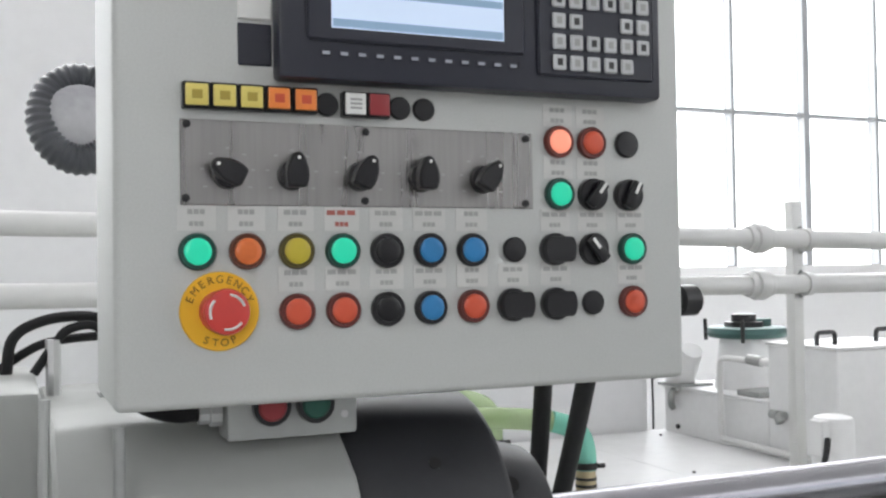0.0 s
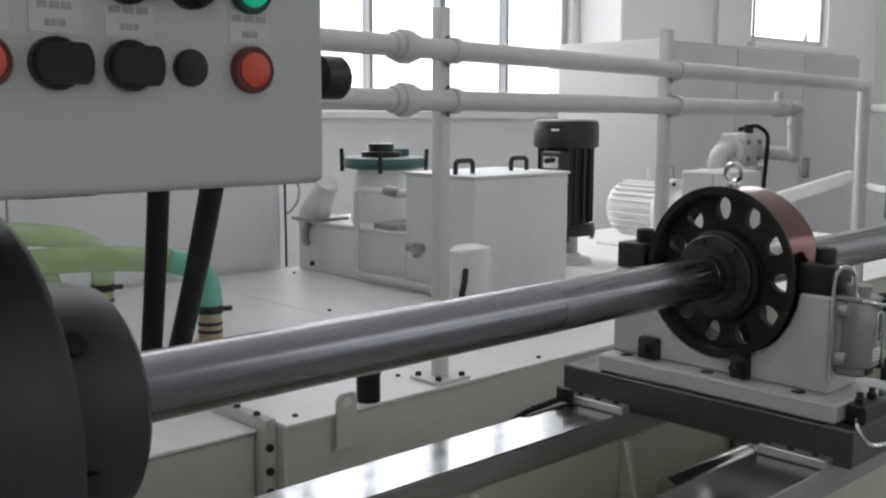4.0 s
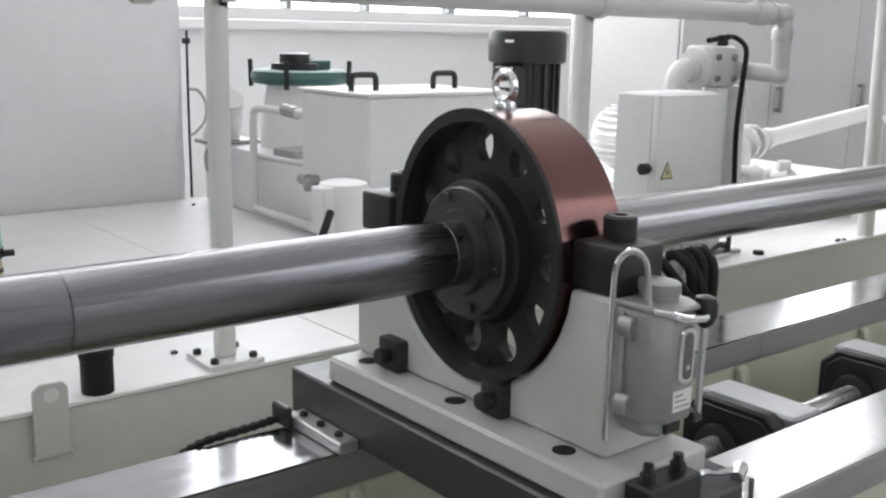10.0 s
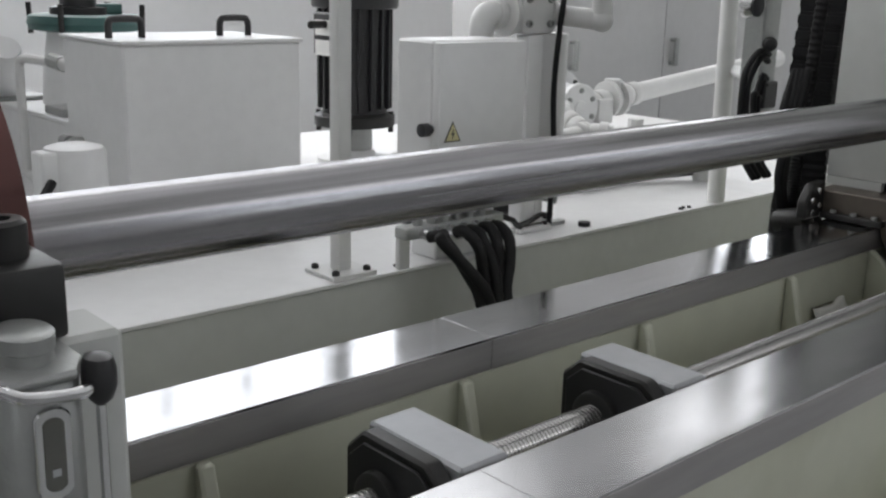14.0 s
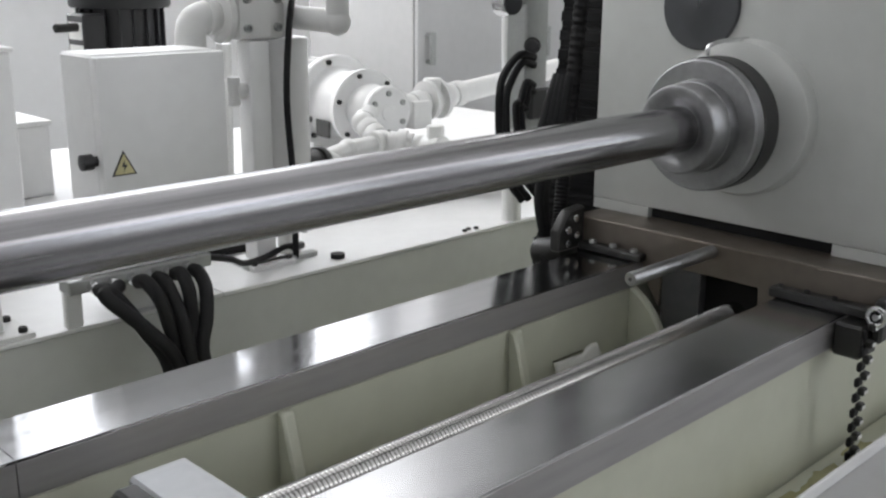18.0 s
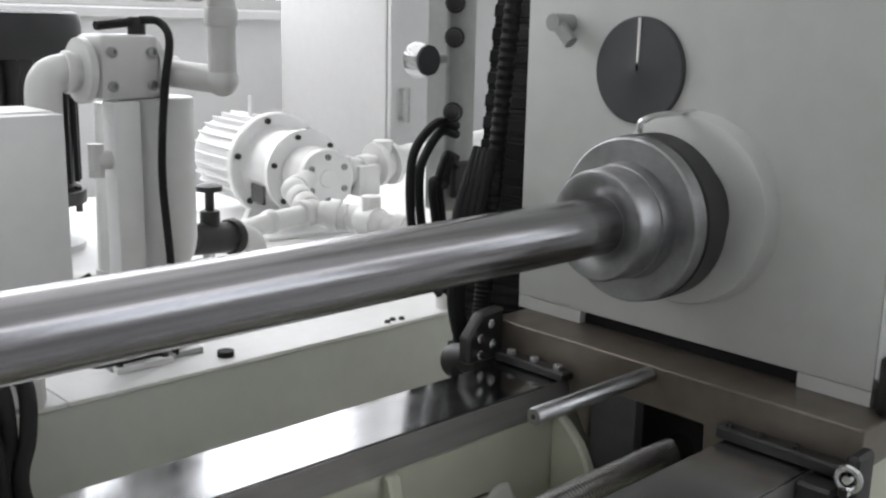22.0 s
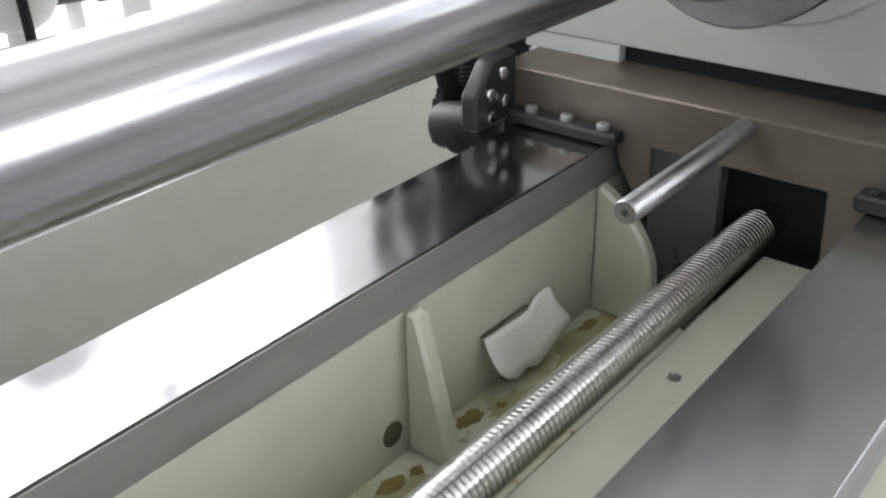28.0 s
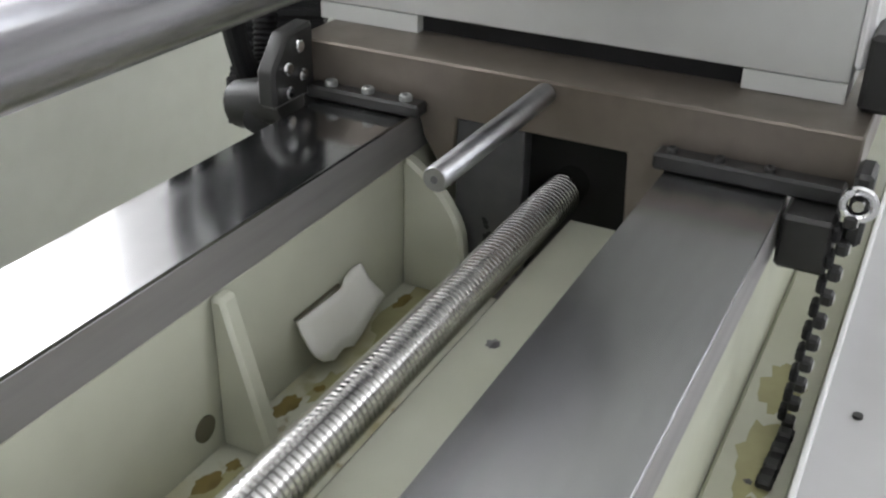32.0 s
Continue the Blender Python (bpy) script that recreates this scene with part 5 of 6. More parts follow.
def bearing_block(x):
    b = thing("screw_bearing", (x + 0.04, -0.03, 0.715), "screw support block with a black front plate and bright top", "bearing block", "screw bearings")
    out = [(-0.09, 0.80), (-0.09, 0.862), (-0.062, 0.884), (0.022, 0.884), (0.046, 0.862), (0.046, 0.80)]
    part("front_plate", plate(out, x, x + 0.020, "x", 0.003), "black_oxide", b)
    part("front_rim", plate([(y * 0.86 - 0.004, 0.846 + (z - 0.846) * 0.8) for y, z in out], x - 0.004, x - 0.0003, "x", 0.001), "black_plastic", b)
    part("boss", turned([(x - 0.013, 0.026), (x - 0.011, 0.029), (x - 0.0035, 0.030)], (0, SY, SZ), "x", 28), "black_oxide", b)
    part("body", box(x + 0.0205, x + 0.075, -0.085, 0.040, 0.80, 0.882, 0.003), "grey_block", b)
    part("leg", box(x + 0.01, x + 0.07, -0.028, 0.040, 0.7335, 0.7995, 0.002), "inner_green", b)
    for dx in (0.035, 0.062):
        bolt((x + dx, -0.085, 0.868), "y", 0.005, 0.004, -1, b)
    bolt((x - 0.0003, -0.07, 0.85), "x", 0.005, 0.004, -1, b)
    part("seat_ledge", box(x + 0.02, x + 0.075, -0.084, -0.033, 0.8552, 0.858, 0), "grey_block", b)
    return b


bearing_block(0.386)
bearing_block(0.672)

# ---- end stock ----
slide = thing("end_slide", (1.95, 0, RAIL_Z), "brown oil-stained steel slide carrying the end stock", "slide")
face = [(-0.236, 0.895), (-0.236, 0.938), (0.228, 0.938), (0.228, 0.895), (0.108, 0.895), (0.102, 0.872), (0.075, 0.83), (0.072, 0.893), (-0.073, 0.893), (-0.076, 0.83), (-0.100, 0.866), (-0.112, 0.895)]
part("block", plate(face, 1.512, 2.38, "x", 0.0015), "bronze_block", slide)
# black sheet standing in for the shade inside the opening
part("opening", box(1.575, 1.585, -0.0725, 0.071, 0.6605, 0.8925, 0), "opening_shade", slide, "dark sheet for the shade in the opening for the screw")
# leg coloured darker than the slide, for the shade it stands in
part("inner_leg", box(1.5135, 1.53, 0.0115, 0.0718, 0.6605, 0.8925, 0.001), "dark_steel", slide, "leg beside the opening, its shade put into a darker steel")
part("wiper", box(1.4935, 1.5115, 0.098, 0.206, RAIL_Z + 0.001, 0.904, 0.002), "black_oxide", slide)
for y in (0.114, 0.150, 0.186):
    bolt((1.503, y, 0.904), "z", 0.0055, 0.005, 1, slide, "grey_cast")
part("wiper", box(1.492, 1.5115, -0.232, -0.098, RAIL_Z + 0.001, 0.906, 0.002), "black_oxide", slide)
for y in (-0.11, -0.145, -0.180):
    bolt((1.500, y, 0.906), "z", 0.0042, 0.004, 1, slide, "black_oxide")
part("bracket", box(1.478, 1.5115, -0.249, -0.2365, 0.872, 0.925, 0.003), "black_oxide", slide)
# black block standing in for the dark shadow below the wiper
part("under_clip", box(1.468, 1.5115, -0.232, -0.197, 0.850, 0.8905, 0.003), "black_oxide", slide)
part("eyelet", hose([(1.474 + 0.0, -0.243 + 0.010 * math.sin(radians(a)), 0.906 - 0.010 * math.cos(radians(a))) for a in range(0, 361, 24)], 0.0032, 8, 2), "chrome", slide, "bright steel ring")
part("eyelet_stem", rod((1.479, -0.243, 0.906), (1.470, -0.243, 0.906), 0.004, 10), "chrome", slide)

chain = thing("hanging_chain", (1.49, -0.243, 0.70), "short black link chain hanging from the slide into the gutter", "chain")
for k in range(19):
    t = k / 18
    z, x, y = 0.893 - 0.185 * t, 1.475 + 0.02 * t * t, -0.2405 + (0.006 if k % 2 else 0) + 0.012 * t
    if k % 2:
        part("link", box(x - 0.0075, x + 0.0075, y - 0.003, y + 0.003, z - 0.006, z + 0.006, 0.002), "rubber", chain)
    else:
        part("pin", box(x - 0.006, x + 0.006, y - 0.0045, y + 0.0045, z - 0.005, z + 0.005, 0.002), "black_oxide", chain)
        part("pin_gap", box(x - 0.0045, x + 0.0045, y - 0.0052, y - 0.0046, z - 0.002, z + 0.002, 0), "label_white", chain)
for k in range(7):
    x, y = 1.483 - 0.0105 * k, -0.2295 + 0.0005 * k
    part("link" if k % 2 else "pin", box(x - 0.006, x + 0.006, y - 0.006, y + 0.006, 0.7005, 0.7085 - 0.002 * (k % 2), 0.002), "rubber" if k % 2 else "black_oxide", chain)

stock = thing("end_stock", (1.95, 0, 0.938), "pale grey box-shaped end stock with a bright turned end cup", "end stock")
part("housing", box(1.572, 2.38, -0.214, 0.242, 0.9537, 1.90, 0.003, 2), "machine_paint", stock)
part("skirt", box(1.5722, 2.37, 0.141, 0.240, 0.9385, 0.9535, 0), "machine_paint", stock)
part("skirt", box(1.5722, 2.37, -0.213, -0.138, 0.9385, 0.9535, 0), "machine_paint", stock)
# solid black filler: the recess's shade put into its colour
part("slot", box(1.582, 2.30, -0.1375, 0.1405, 0.9385, 0.9535, 0), "rubber", stock, "black block for the shade in the slot under the housing")
part("corner_trim", box(1.570, 1.60, -0.222, -0.2145, 0.965, 1.90, 0.003), "white_paint", stock)
part("boss", turned([(1.5725, 0.103), (1.558, 0.102), (1.552, 0.099), (1.5500, 0.092), (1.5500, 0.06)], (0, 0, AZ), "x", 64), "machine_paint", stock)
cup = part("cup", turned([(1.4165, PR + 0.001), (1.4140, 0.0345), (1.4125, 0.0365), (1.4090, 0.0485), (1.4100, 0.0525), (1.4130, 0.0545), (1.4400, 0.0555), (1.4405, 0.0570), (1.4570, 0.0585), (1.4575, 0.0800), (1.4590, 0.0820), (1.474, 0.0828), (1.476, 0.0815)], (0, 0, AZ), "x", 72), "cup_steel", stock, "dull turned steel cup")
part("black_ring", turned([(1.4762, 0.0820), (1.4772, 0.0842), (1.507, 0.0842), (1.510, 0.082), (1.510, 0.06), (1.552, 0.06)], (0, 0, AZ), "x", 64), "black_oxide", cup)
dial = part("dial", turned([(1.5718, 0.0575), (1.567, 0.0575), (1.5655, 0.056), (1.5655, 0.012), (1.564, 0.008), (1.564, 0.001)], (0, 0.075, 1.241), "x", 48), "dial_black", stock, "black round dial with a white line")
part("pointer", box(1.5640, 1.5652, 0.0735, 0.0768, 1.241, 1.297, 0), "label_white", dial)
part("oil_pipe", hose([(1.486, 0.010, 1.185), (1.487, 0.009, 1.195), (1.50, 0.006, 1.2005), (1.53, 0.004, 1.202), (1.5715, 0.004, 1.202)], 0.0032, 8), "chrome", stock)
fit2 = part("valve_fitting", rod((1.5725, 0.177, 1.29), (1.54, 0.177, 1.29), 0.010, 12), "grey_cast", stock)
part("valve_knob", rod((1.548, 0.177, 1.29), (1.548, 0.155, 1.268), 0.008, 10), "grey_cast", fit2)
part("roller_bracket", box(1.56, 1.62, -0.262, -0.2225, 0.9385, 0.995, 0.004), "black_oxide", stock)
part("roller", turned([(-0.275, 0.014), (-0.262, 0.014)], (1.58, 0, 1.01), "y", 20), "black_plastic", stock)
part("side_rod", rod((1.585, -0.262, 0.99), (1.585, -0.262, 1.12), 0.006, 12), "black_oxide", stock)

# ---- coolant tank with its cover, behind the bed ----
TZ = 0.815
coolant = thing("coolant_tank", (1.1, 1.2, 0), "long pale grey coolant tank closed by glossy white cover sheets", "tank")
part("side", box(-0.285, 2.9, 0.592, 0.63, 0.0, TZ - 0.006, 0.003), "machine_paint", coolant)
part("end", box(-0.285, -0.25, 0.63, 1.95, 0.0, TZ - 0.006, 0.003), "machine_paint", coolant)
for a, b in ((-0.285, 0.30), (0.30, 1.13), (1.13, 1.95), (1.95, 2.9)):
    part("cover_sheet", box(a + 0.001, b - 0.001, 0.587, 1.955, TZ - 0.006, TZ, 0.001), "white_paint", coolant)
for x, y in ((-0.245, 0.62), (0.05, 0.70), (0.36, 0.615), (0.9, 0.61), (1.66, 0.60), (1.675, 0.605), (1.69, 0.60), (2.2, 0.62), (0.34, 1.30), (0.62, 1.85)):
    part("cover_screw", turned([(TZ, 0.005), (TZ + 0.003, 0.005), (TZ + 0.0045, 0.003), (TZ + 0.0045, 0.001)], (x, y, 0), "z", 10), "black_oxide", coolant)
lug = part("lifting_lug", plate([(-0.187, 0.752), (-0.187, 0.84), (-0.178, 0.848), (-0.150, 0.848), (-0.143, 0.84), (-0.143, 0.752)], 0.582, 0.5868, "y", 0.0012), "machine_paint", coolant)
part("lug_hole", turned([(0.5816, 0.0095), (0.5822, 0.0095), (0.5822, 0.001)], (-0.164, 0, 0.832), "y", 16), "label_white", lug)
part("lug_weld", box(-0.190, -0.139, 0.5835, 0.5915, 0.749, 0.754, 0.001), "machine_paint", lug)
neck = thing("filler_neck", (-0.096, 0.61, TZ), "short black rubber filler neck standing on the tank cover", "filler neck")
part("collar", turned([(TZ, 0.021), (TZ + 0.045, 0.021), (TZ + 0.047, 0.0225), (TZ + 0.058, 0.0225), (TZ + 0.060, 0.020), (TZ + 0.060, 0.004)], (-0.096, 0.61, 0), "z", 24), "rubber", neck)

channel = thing("return_channel", (-0.9, 0.8, 0), "pale grey return channel bolted to the end of the tank", "channel")
part("body", box(-1.75, -0.306, 0.645, 0.95, 0.0, 0.795, 0.004), "machine_paint", channel)
part("top", box(-1.75, -0.306, 0.64, 0.955, 0.795, 0.801, 0.002), "white_paint", channel)
part("flange", box(-0.305, -0.2955, 0.615, 0.98, 0.45, 0.822, 0.002), "machine_paint", channel)
part("flange", box(-0.295, -0.2858, 0.615, 0.98, 0.45, 0.822, 0.002), "machine_paint", channel)
for k in range(5):
    bolt((-0.3, 0.65 + 0.06 * k, 0.822), "z", 0.006, 0.006, 1, channel)
for z in (0.775, 0.735, 0.70):
    bolt((-0.3005, 0.615, z), "y", 0.007, 0.006, -1, channel)

# posts and the two long pipes
for x in (0.097, 0.805):
    post = thing("pipe_post", (x, 0.63, TZ), "square white post with a bolted foot carrying two pipes", "post", "pipe posts")
    part("foot", box(x - 0.042, x + 0.042, 0.592, 0.672, TZ, TZ + 0.007, 0.001), "pipe_white", post)
    part("shaft", box(x - 0.0125, x + 0.0125, 0.620, 0.645, TZ + 0.007, 1.505, 0.003, 2), "pipe_white", post)
    for dx in (-0.03, 0.03):
        for dy in (-0.028, 0.028):
            bolt((x + dx, 0.632 + dy, TZ + 0.007), "z", 0.006, 0.007, 1, post)
    for z in (1.4278 - 0.0178 * x, 1.3378 - 0.0072 * x):
        part("pipe_clamp", ringed((x + 0.006, 0.605, z), "x", 0.0235, 0.0188, -0.007, 0.007, 28), "pipe_white", post)
        part("clamp_ear", box(x - 0.002, x + 0.014, 0.62, 0.646, z - 0.030, z + 0.030, 0.002), "pipe_white", post)


def pipe_run(name, label, points, r, flanges=()):
    run = thing(name, tuple(Vector(points[0])), label, "pipe", "coolant pipes")
    for a, b in zip(points, points[1:]):
        part("length", rod(a, b, r, 24), "pipe_white", run)
    for p in points[1:-1]:
        bm = bmesh.new()
        bmesh.ops.create_uvsphere(bm, u_segments=20, v_segments=12, radius=r * 1.16, matrix=Matrix.Translation(p))
        part("elbow", bm, "pipe_white", run)
    for p, q, rr in flanges:
        part("union", rod(p, q, rr, 10, bevel=0.002), "pipe_white", run)
    return run


PY = 0.605
pipe_run("upper_pipe", "upper white painted coolant pipe with a screwed union",
         [(-1.7, PY, 1.459), (1.775, PY, 1.397), (1.795, PY, TZ + 0.001)], 0.0186,
         [((-0.046, PY, 1.429), (-0.030, PY, 1.429), 0.0245), ((-0.030, PY, 1.429), (-0.004, PY, 1.4285), 0.030), ((-0.004, PY, 1.4285), (0.010, PY, 1.428), 0.0245)])
pipe_run("lower_pipe", "lower white painted coolant pipe ending in a bend at the valve",
         [(-1.7, PY, 1.350), (1.372, PY, 1.328), (1.372, PY, 1.205), (1.325, 0.70, 1.213)], 0.0186,
         [((-0.046, PY, 1.338), (-0.030, PY, 1.338), 0.0245), ((-0.030, PY, 1.338), (-0.004, PY, 1.338), 0.030), ((-0.004, PY, 1.338), (0.010, PY, 1.338), 0.0245), ((1.262, PY, 1.329), (1.305, PY, 1.329), 0.0245), ((1.322, PY, 1.329), (1.345, PY, 1.328), 0.0225), ((1.372, PY, 1.300), (1.372, PY, 1.275), 0.0225), ((1.284, PY, 1.345), (1.284, PY, 1.372), 0.014)])
hook = thing("hook_cable", (0.672, 1.96, 0.82), "thin black cable hanging in a loop at the cabinet edge", "cable")
part("line", hose([(0.664, 1.955, 1.27), (0.664, 1.957, 1.15), (0.664, 1.957, 1.0), (0.664, 1.955, 0.90), (0.664, 1.955, TZ + 0.004)], 0.0035, 8), "rubber", hook)
part("loop", hose([(0.664, 1.95, 1.115), (0.69, 1.95, 1.11), (0.712, 1.95, 1.075), (0.708, 1.95, 1.03), (0.682, 1.95, 1.0), (0.664, 1.952, 0.99)], 0.004, 8), "grey_cast", hook)
part("clip", box(0.656, 0.672, 1.95, 1.9695, 1.235, 1.25, 0.001), "black_plastic", hook)

# valve group at the end of the lower pipe
vg = thing("valve_group", (1.33, 0.70, 1.175), "white painted flanged valve on the box column", "valve")
part("run", rod((1.36, 0.705, 1.213), (1.20, 0.715, 1.213), 0.0205, 20), "pipe_white", vg)
part("body", box(1.235, 1.318, 0.672, 0.748, 1.178, 1.262, 0.008, 2), "pipe_white", vg)
for x in (1.225, 1.322):
    part("flange", rod((x - 0.005, 0.71, 1.215), (x + 0.005, 0.71, 1.215), 0.043, 20), "pipe_white", vg)
for dz in (-0.022, 0.022):
    for dx in (-0.028, 0.028):
        bolt((1.277 + dx, 0.672, 1.218 + dz), "y", 0.007, 0.007, -1, vg, "grey_cast")
part("elbow", hose([(1.225, 0.713, 1.213), (1.20, 0.715, 1.213), (1.184, 0.716, 1.207), (1.177, 0.717, 1.192), (1.176, 0.718, 1.165), (1.176, 0.718, 1.10)], 0.0235, 16), "pipe_white", vg)
part("elbow_ring", rod((1.213, 0.714, 1.213), (1.203, 0.715, 1.213), 0.028, 18, bevel=0.002), "pipe_white", vg)
part("lever", rod((1.30, 0.70, 1.279), (1.238, 0.69, 1.273), 0.006, 10), "rubber", vg)
part("lever_hub", rod((1.30, 0.70, 1.262), (1.30, 0.70, 1.285), 0.012, 14), "black_plastic", vg)
part("cable", hose([(1.30, 0.69, 1.281), (1.325, 0.685, 1.279), (1.325, 0.658, 1.255), (1.312, 0.652, 1.19), (1.304, 0.652, 1.08), (1.312, 0.652, 0.95), (1.318, 0.66, TZ + 0.004)], 0.0055, 10), "rubber", vg)
column = thing("vessel_post", (1.264, 0.682, TZ), "square white post with a bolted foot beside the filter vessel", "post")
part("shaft", box(1.245, 1.283, 0.664, 0.70, TZ + 0.008, 1.176, 0.003, 2), "white_paint", column)
part("foot", box(1.222, 1.306, 0.642, 0.722, TZ, TZ + 0.008, 0.001), "white_paint", column)
for dx in (-0.034, 0.034):
    bolt((1.264 + dx, 0.652, TZ + 0.008), "z", 0.005, 0.006, 1, column)
part("connector", rod((1.245, 0.682, 1.10), (1.226, 0.682, 1.10), 0.013, 14), "pipe_white", column)
part("connector_cap", rod((1.226, 0.682, 1.078), (1.226, 0.682, 1.122), 0.010, 12), "pipe_white", column)
vessel = thing("filter_vessel", (1.335, 0.712, TZ), "white upright filter vessel with a rounded bottom on a thin stem", "filter")
part("body", turned([(0.930, 0.010), (0.932, 0.022), (0.940, 0.034), (0.955, 0.043), (0.975, 0.047), (1.176, 0.047), (1.178, 0.045), (1.178, 0.01)], (1.334, 0.712, 0), "z", 40), "white_paint", vessel)
part("stem", turned([(TZ, 0.026), (TZ + 0.006, 0.026), (TZ + 0.008, 0.013), (0.931, 0.013)], (1.334, 0.712, 0), "z", 18), "pipe_white", vessel)
part("drain_tap", rod((1.334, 0.70, 0.865), (1.35, 0.672, 0.86), 0.008, 10), "grey_cast", vessel)

# electric box, terminal strip with black hoses
eb = thing("electric_box", (1.05, 0.66, TZ), "white electric box with black turn knob and warning triangle", "electric box")
part("stand", box(0.975, 1.11, 0.60, 0.665, TZ, 0.90, 0.003), "white_paint", eb)
part("body", box(0.949, 1.137, 0.585, 0.676, 0.90, 1.176, 0.004), "white_paint", eb)
part("door", box(0.947, 1.138, 0.566, 0.584, 0.902, 1.174, 0.003, 2), "white_paint", eb)
part("knob", turned([(0.949, 0.007), (0.941, 0.007), (0.940, 0.011), (0.926, 0.011), (0.925, 0.009), (0.925, 0.001)], (0, 0.585, 1.038), "x", 16), "black_plastic", eb)
tri = part("warning_triangle", plate([(0.9575, 1.0185), (0.9935, 1.0185), (0.9755, 1.0515)], 0.5650, 0.5659, "y", 0), "ink", eb, "yellow warning triangle")
part("field", plate([(0.9610, 1.0205), (0.9900, 1.0205), (0.9755, 1.0473)], 0.5644, 0.5649, "y", 0), "sign_yellow", tri)
part("bolt_sign", plate([(0.9765, 1.040), (0.9715, 1.030), (0.9755, 1.030), (0.9735, 1.0225), (0.9800, 1.0325), (0.9760, 1.0325)], 0.5640, 0.5643, "y", 0), "ink", tri)
part("cable_gland", rod((0.95, 0.65, 1.0), (0.957, 0.65, 1.0), 0.012, 12), "black_plastic", eb)

strip = thing("hose_manifold", (1.0, 0.58, TZ), "grey distributor strip with six black hoses bending down the tank side", "manifold")
part("bar", box(0.885, 1.10, 0.566, 0.598, 0.868, 0.887, 0.002), "grey_cast", strip)
for x in (0.90, 1.09):
    part("bracket", box(x - 0.012, x + 0.012, 0.588, 0.600, TZ, 0.868, 0.002), "white_paint", strip)
for k in range(6):
    x = 0.918 + 0.028 * k
    part("elbow", rod((x, 0.58, 0.887), (x, 0.58, 0.898), 0.008, 8), "grey_cast", strip)
    part("fitting", rod((x, 0.566, 0.876), (x, 0.546, 0.874), 0.0085, 8), "chrome", strip)
    if k % 3 == 2:
        part("cap", rod((x, 0.58, 0.898), (x, 0.58, 0.908), 0.0085, 12), "label_white", strip)
    low = 0.982 + 0.010 * k
    out = (-0.045, 0.018) if k == 1 else (0.006 - 0.002 * k, 0.0)
    part("hose", hose([(x, 0.548, 0.874), (x + 0.4 * out[0], 0.528, 0.878 - 0.004 * (k % 2)), (x + out[0] + 0.15 * (low - x), 0.512 - 0.005 * (k % 3), 0.858 + out[1]), (x + 0.55 * (low - x) + 0.3 * out[0], 0.50 - 0.008 * (k % 2), 0.82), (low - 0.004, 0.492 - 0.010 * (k % 2), 0.775), (low + 0.006, 0.486 - 0.010 * (k % 3), 0.70), (low + 0.008, 0.484, 0.60)], 0.0098, 12), "rubber", strip)
part("loose_cable", hose([(1.10, 0.58, 0.878), (1.15, 0.595, 0.862), (1.19, 0.62, 0.842), (1.25, 0.65, 0.834), (1.30, 0.668, 0.838), (1.33, 0.68, 0.832)], 0.005, 10), "rubber", strip)
part("clip", rod((1.328, 0.68, 0.83), (1.352, 0.69, 0.828), 0.007, 8), "black_plastic", strip)
bar = solid("angle_bar", box(1.22, 1.36, 0.655, 0.672, TZ, TZ + 0.008, 0.001), "grey_sheet", "flat grey angle bar lying on the tank cover", "bar")
part_hole = solid("cable_stub", rod((1.375, 0.62, TZ), (1.375, 0.62, TZ + 0.008), 0.012, 14), "rubber", "black rubber grommet in the tank cover", "grommet")

# filter tank with handles, tray and bag filter
ft = thing("filter_tank", (0.87, 1.26, TZ), "white sheet-metal filter tank with two black handles", "tank")
part("body", box(0.685, 1.062, 1.125, 1.40, TZ, 1.142, 0.004), "white_paint", ft)
part("lid", box(0.680, 1.067, 1.120, 1.405, 1.1425, 1.150, 0.002), "white_paint", ft)
for x0, x1, y in ((0.700, 0.765, 1.215), (0.945, 1.01, 1.24)):
    part("handle", hose([(x0, y, 1.150), (x0, y, 1.172), (x0 + 0.003, y, 1.181), (x0 + 0.012, y, 1.185), (x1 - 0.012, y, 1.185), (x1 - 0.003, y, 1.181), (x1, y, 1.172), (x1, y, 1.150)], 0.0068, 10, 4), "black_plastic", ft)
tray = thing("filter_tray", (0.95, 1.66, TZ), "white box tray with small drain cock beside the filter tank", "tray")
part("body", box(0.695, 1.24, 1.41, 1.93, TZ, 0.965, 0.003), "white_paint", tray)
part("rim", box(0.690, 1.245, 1.405, 1.935, 0.965, 0.975, 0.002), "white_paint", tray)
part("plate", box(0.66, 0.80, 1.80, 1.92, 0.9755, 0.985, 0.002), "grey_cast", tray)
part("plate", box(0.70, 0.83, 1.46, 1.56, 0.9755, 0.993, 0.002), "grey_cast", tray)
part("cock", hose([(0.69, 1.86, 0.965), (0.672, 1.86, 0.95), (0.672, 1.86, 0.915), (0.68, 1.86, 0.90)], 0.011, 10), "grey_cast", tray)
part("cock", hose([(0.684, 1.33, 0.94), (0.662, 1.33, 0.94), (0.658, 1.32, 0.925)], 0.014, 10), "grey_cast", tray)
part("cock_knob", rod((0.66, 1.36, 0.945), (0.66, 1.33, 0.945), 0.013, 10), "grey_cast", tray)
part("bolt", rod((0.693, 1.85, 0.84), (0.686, 1.85, 0.84), 0.008, 8), "black_oxide", tray)
bag = thing("bag_filter", (0.86, 1.70, 0.975), "white filter vessel under a dark green clamped lid", "filter")
part("vessel", turned([(0.9752, 0.105), (1.05, 0.10), (1.12, 0.088), (1.138, 0.085)], (0.86, 1.70, 0), "z", 28), "white_paint", bag)
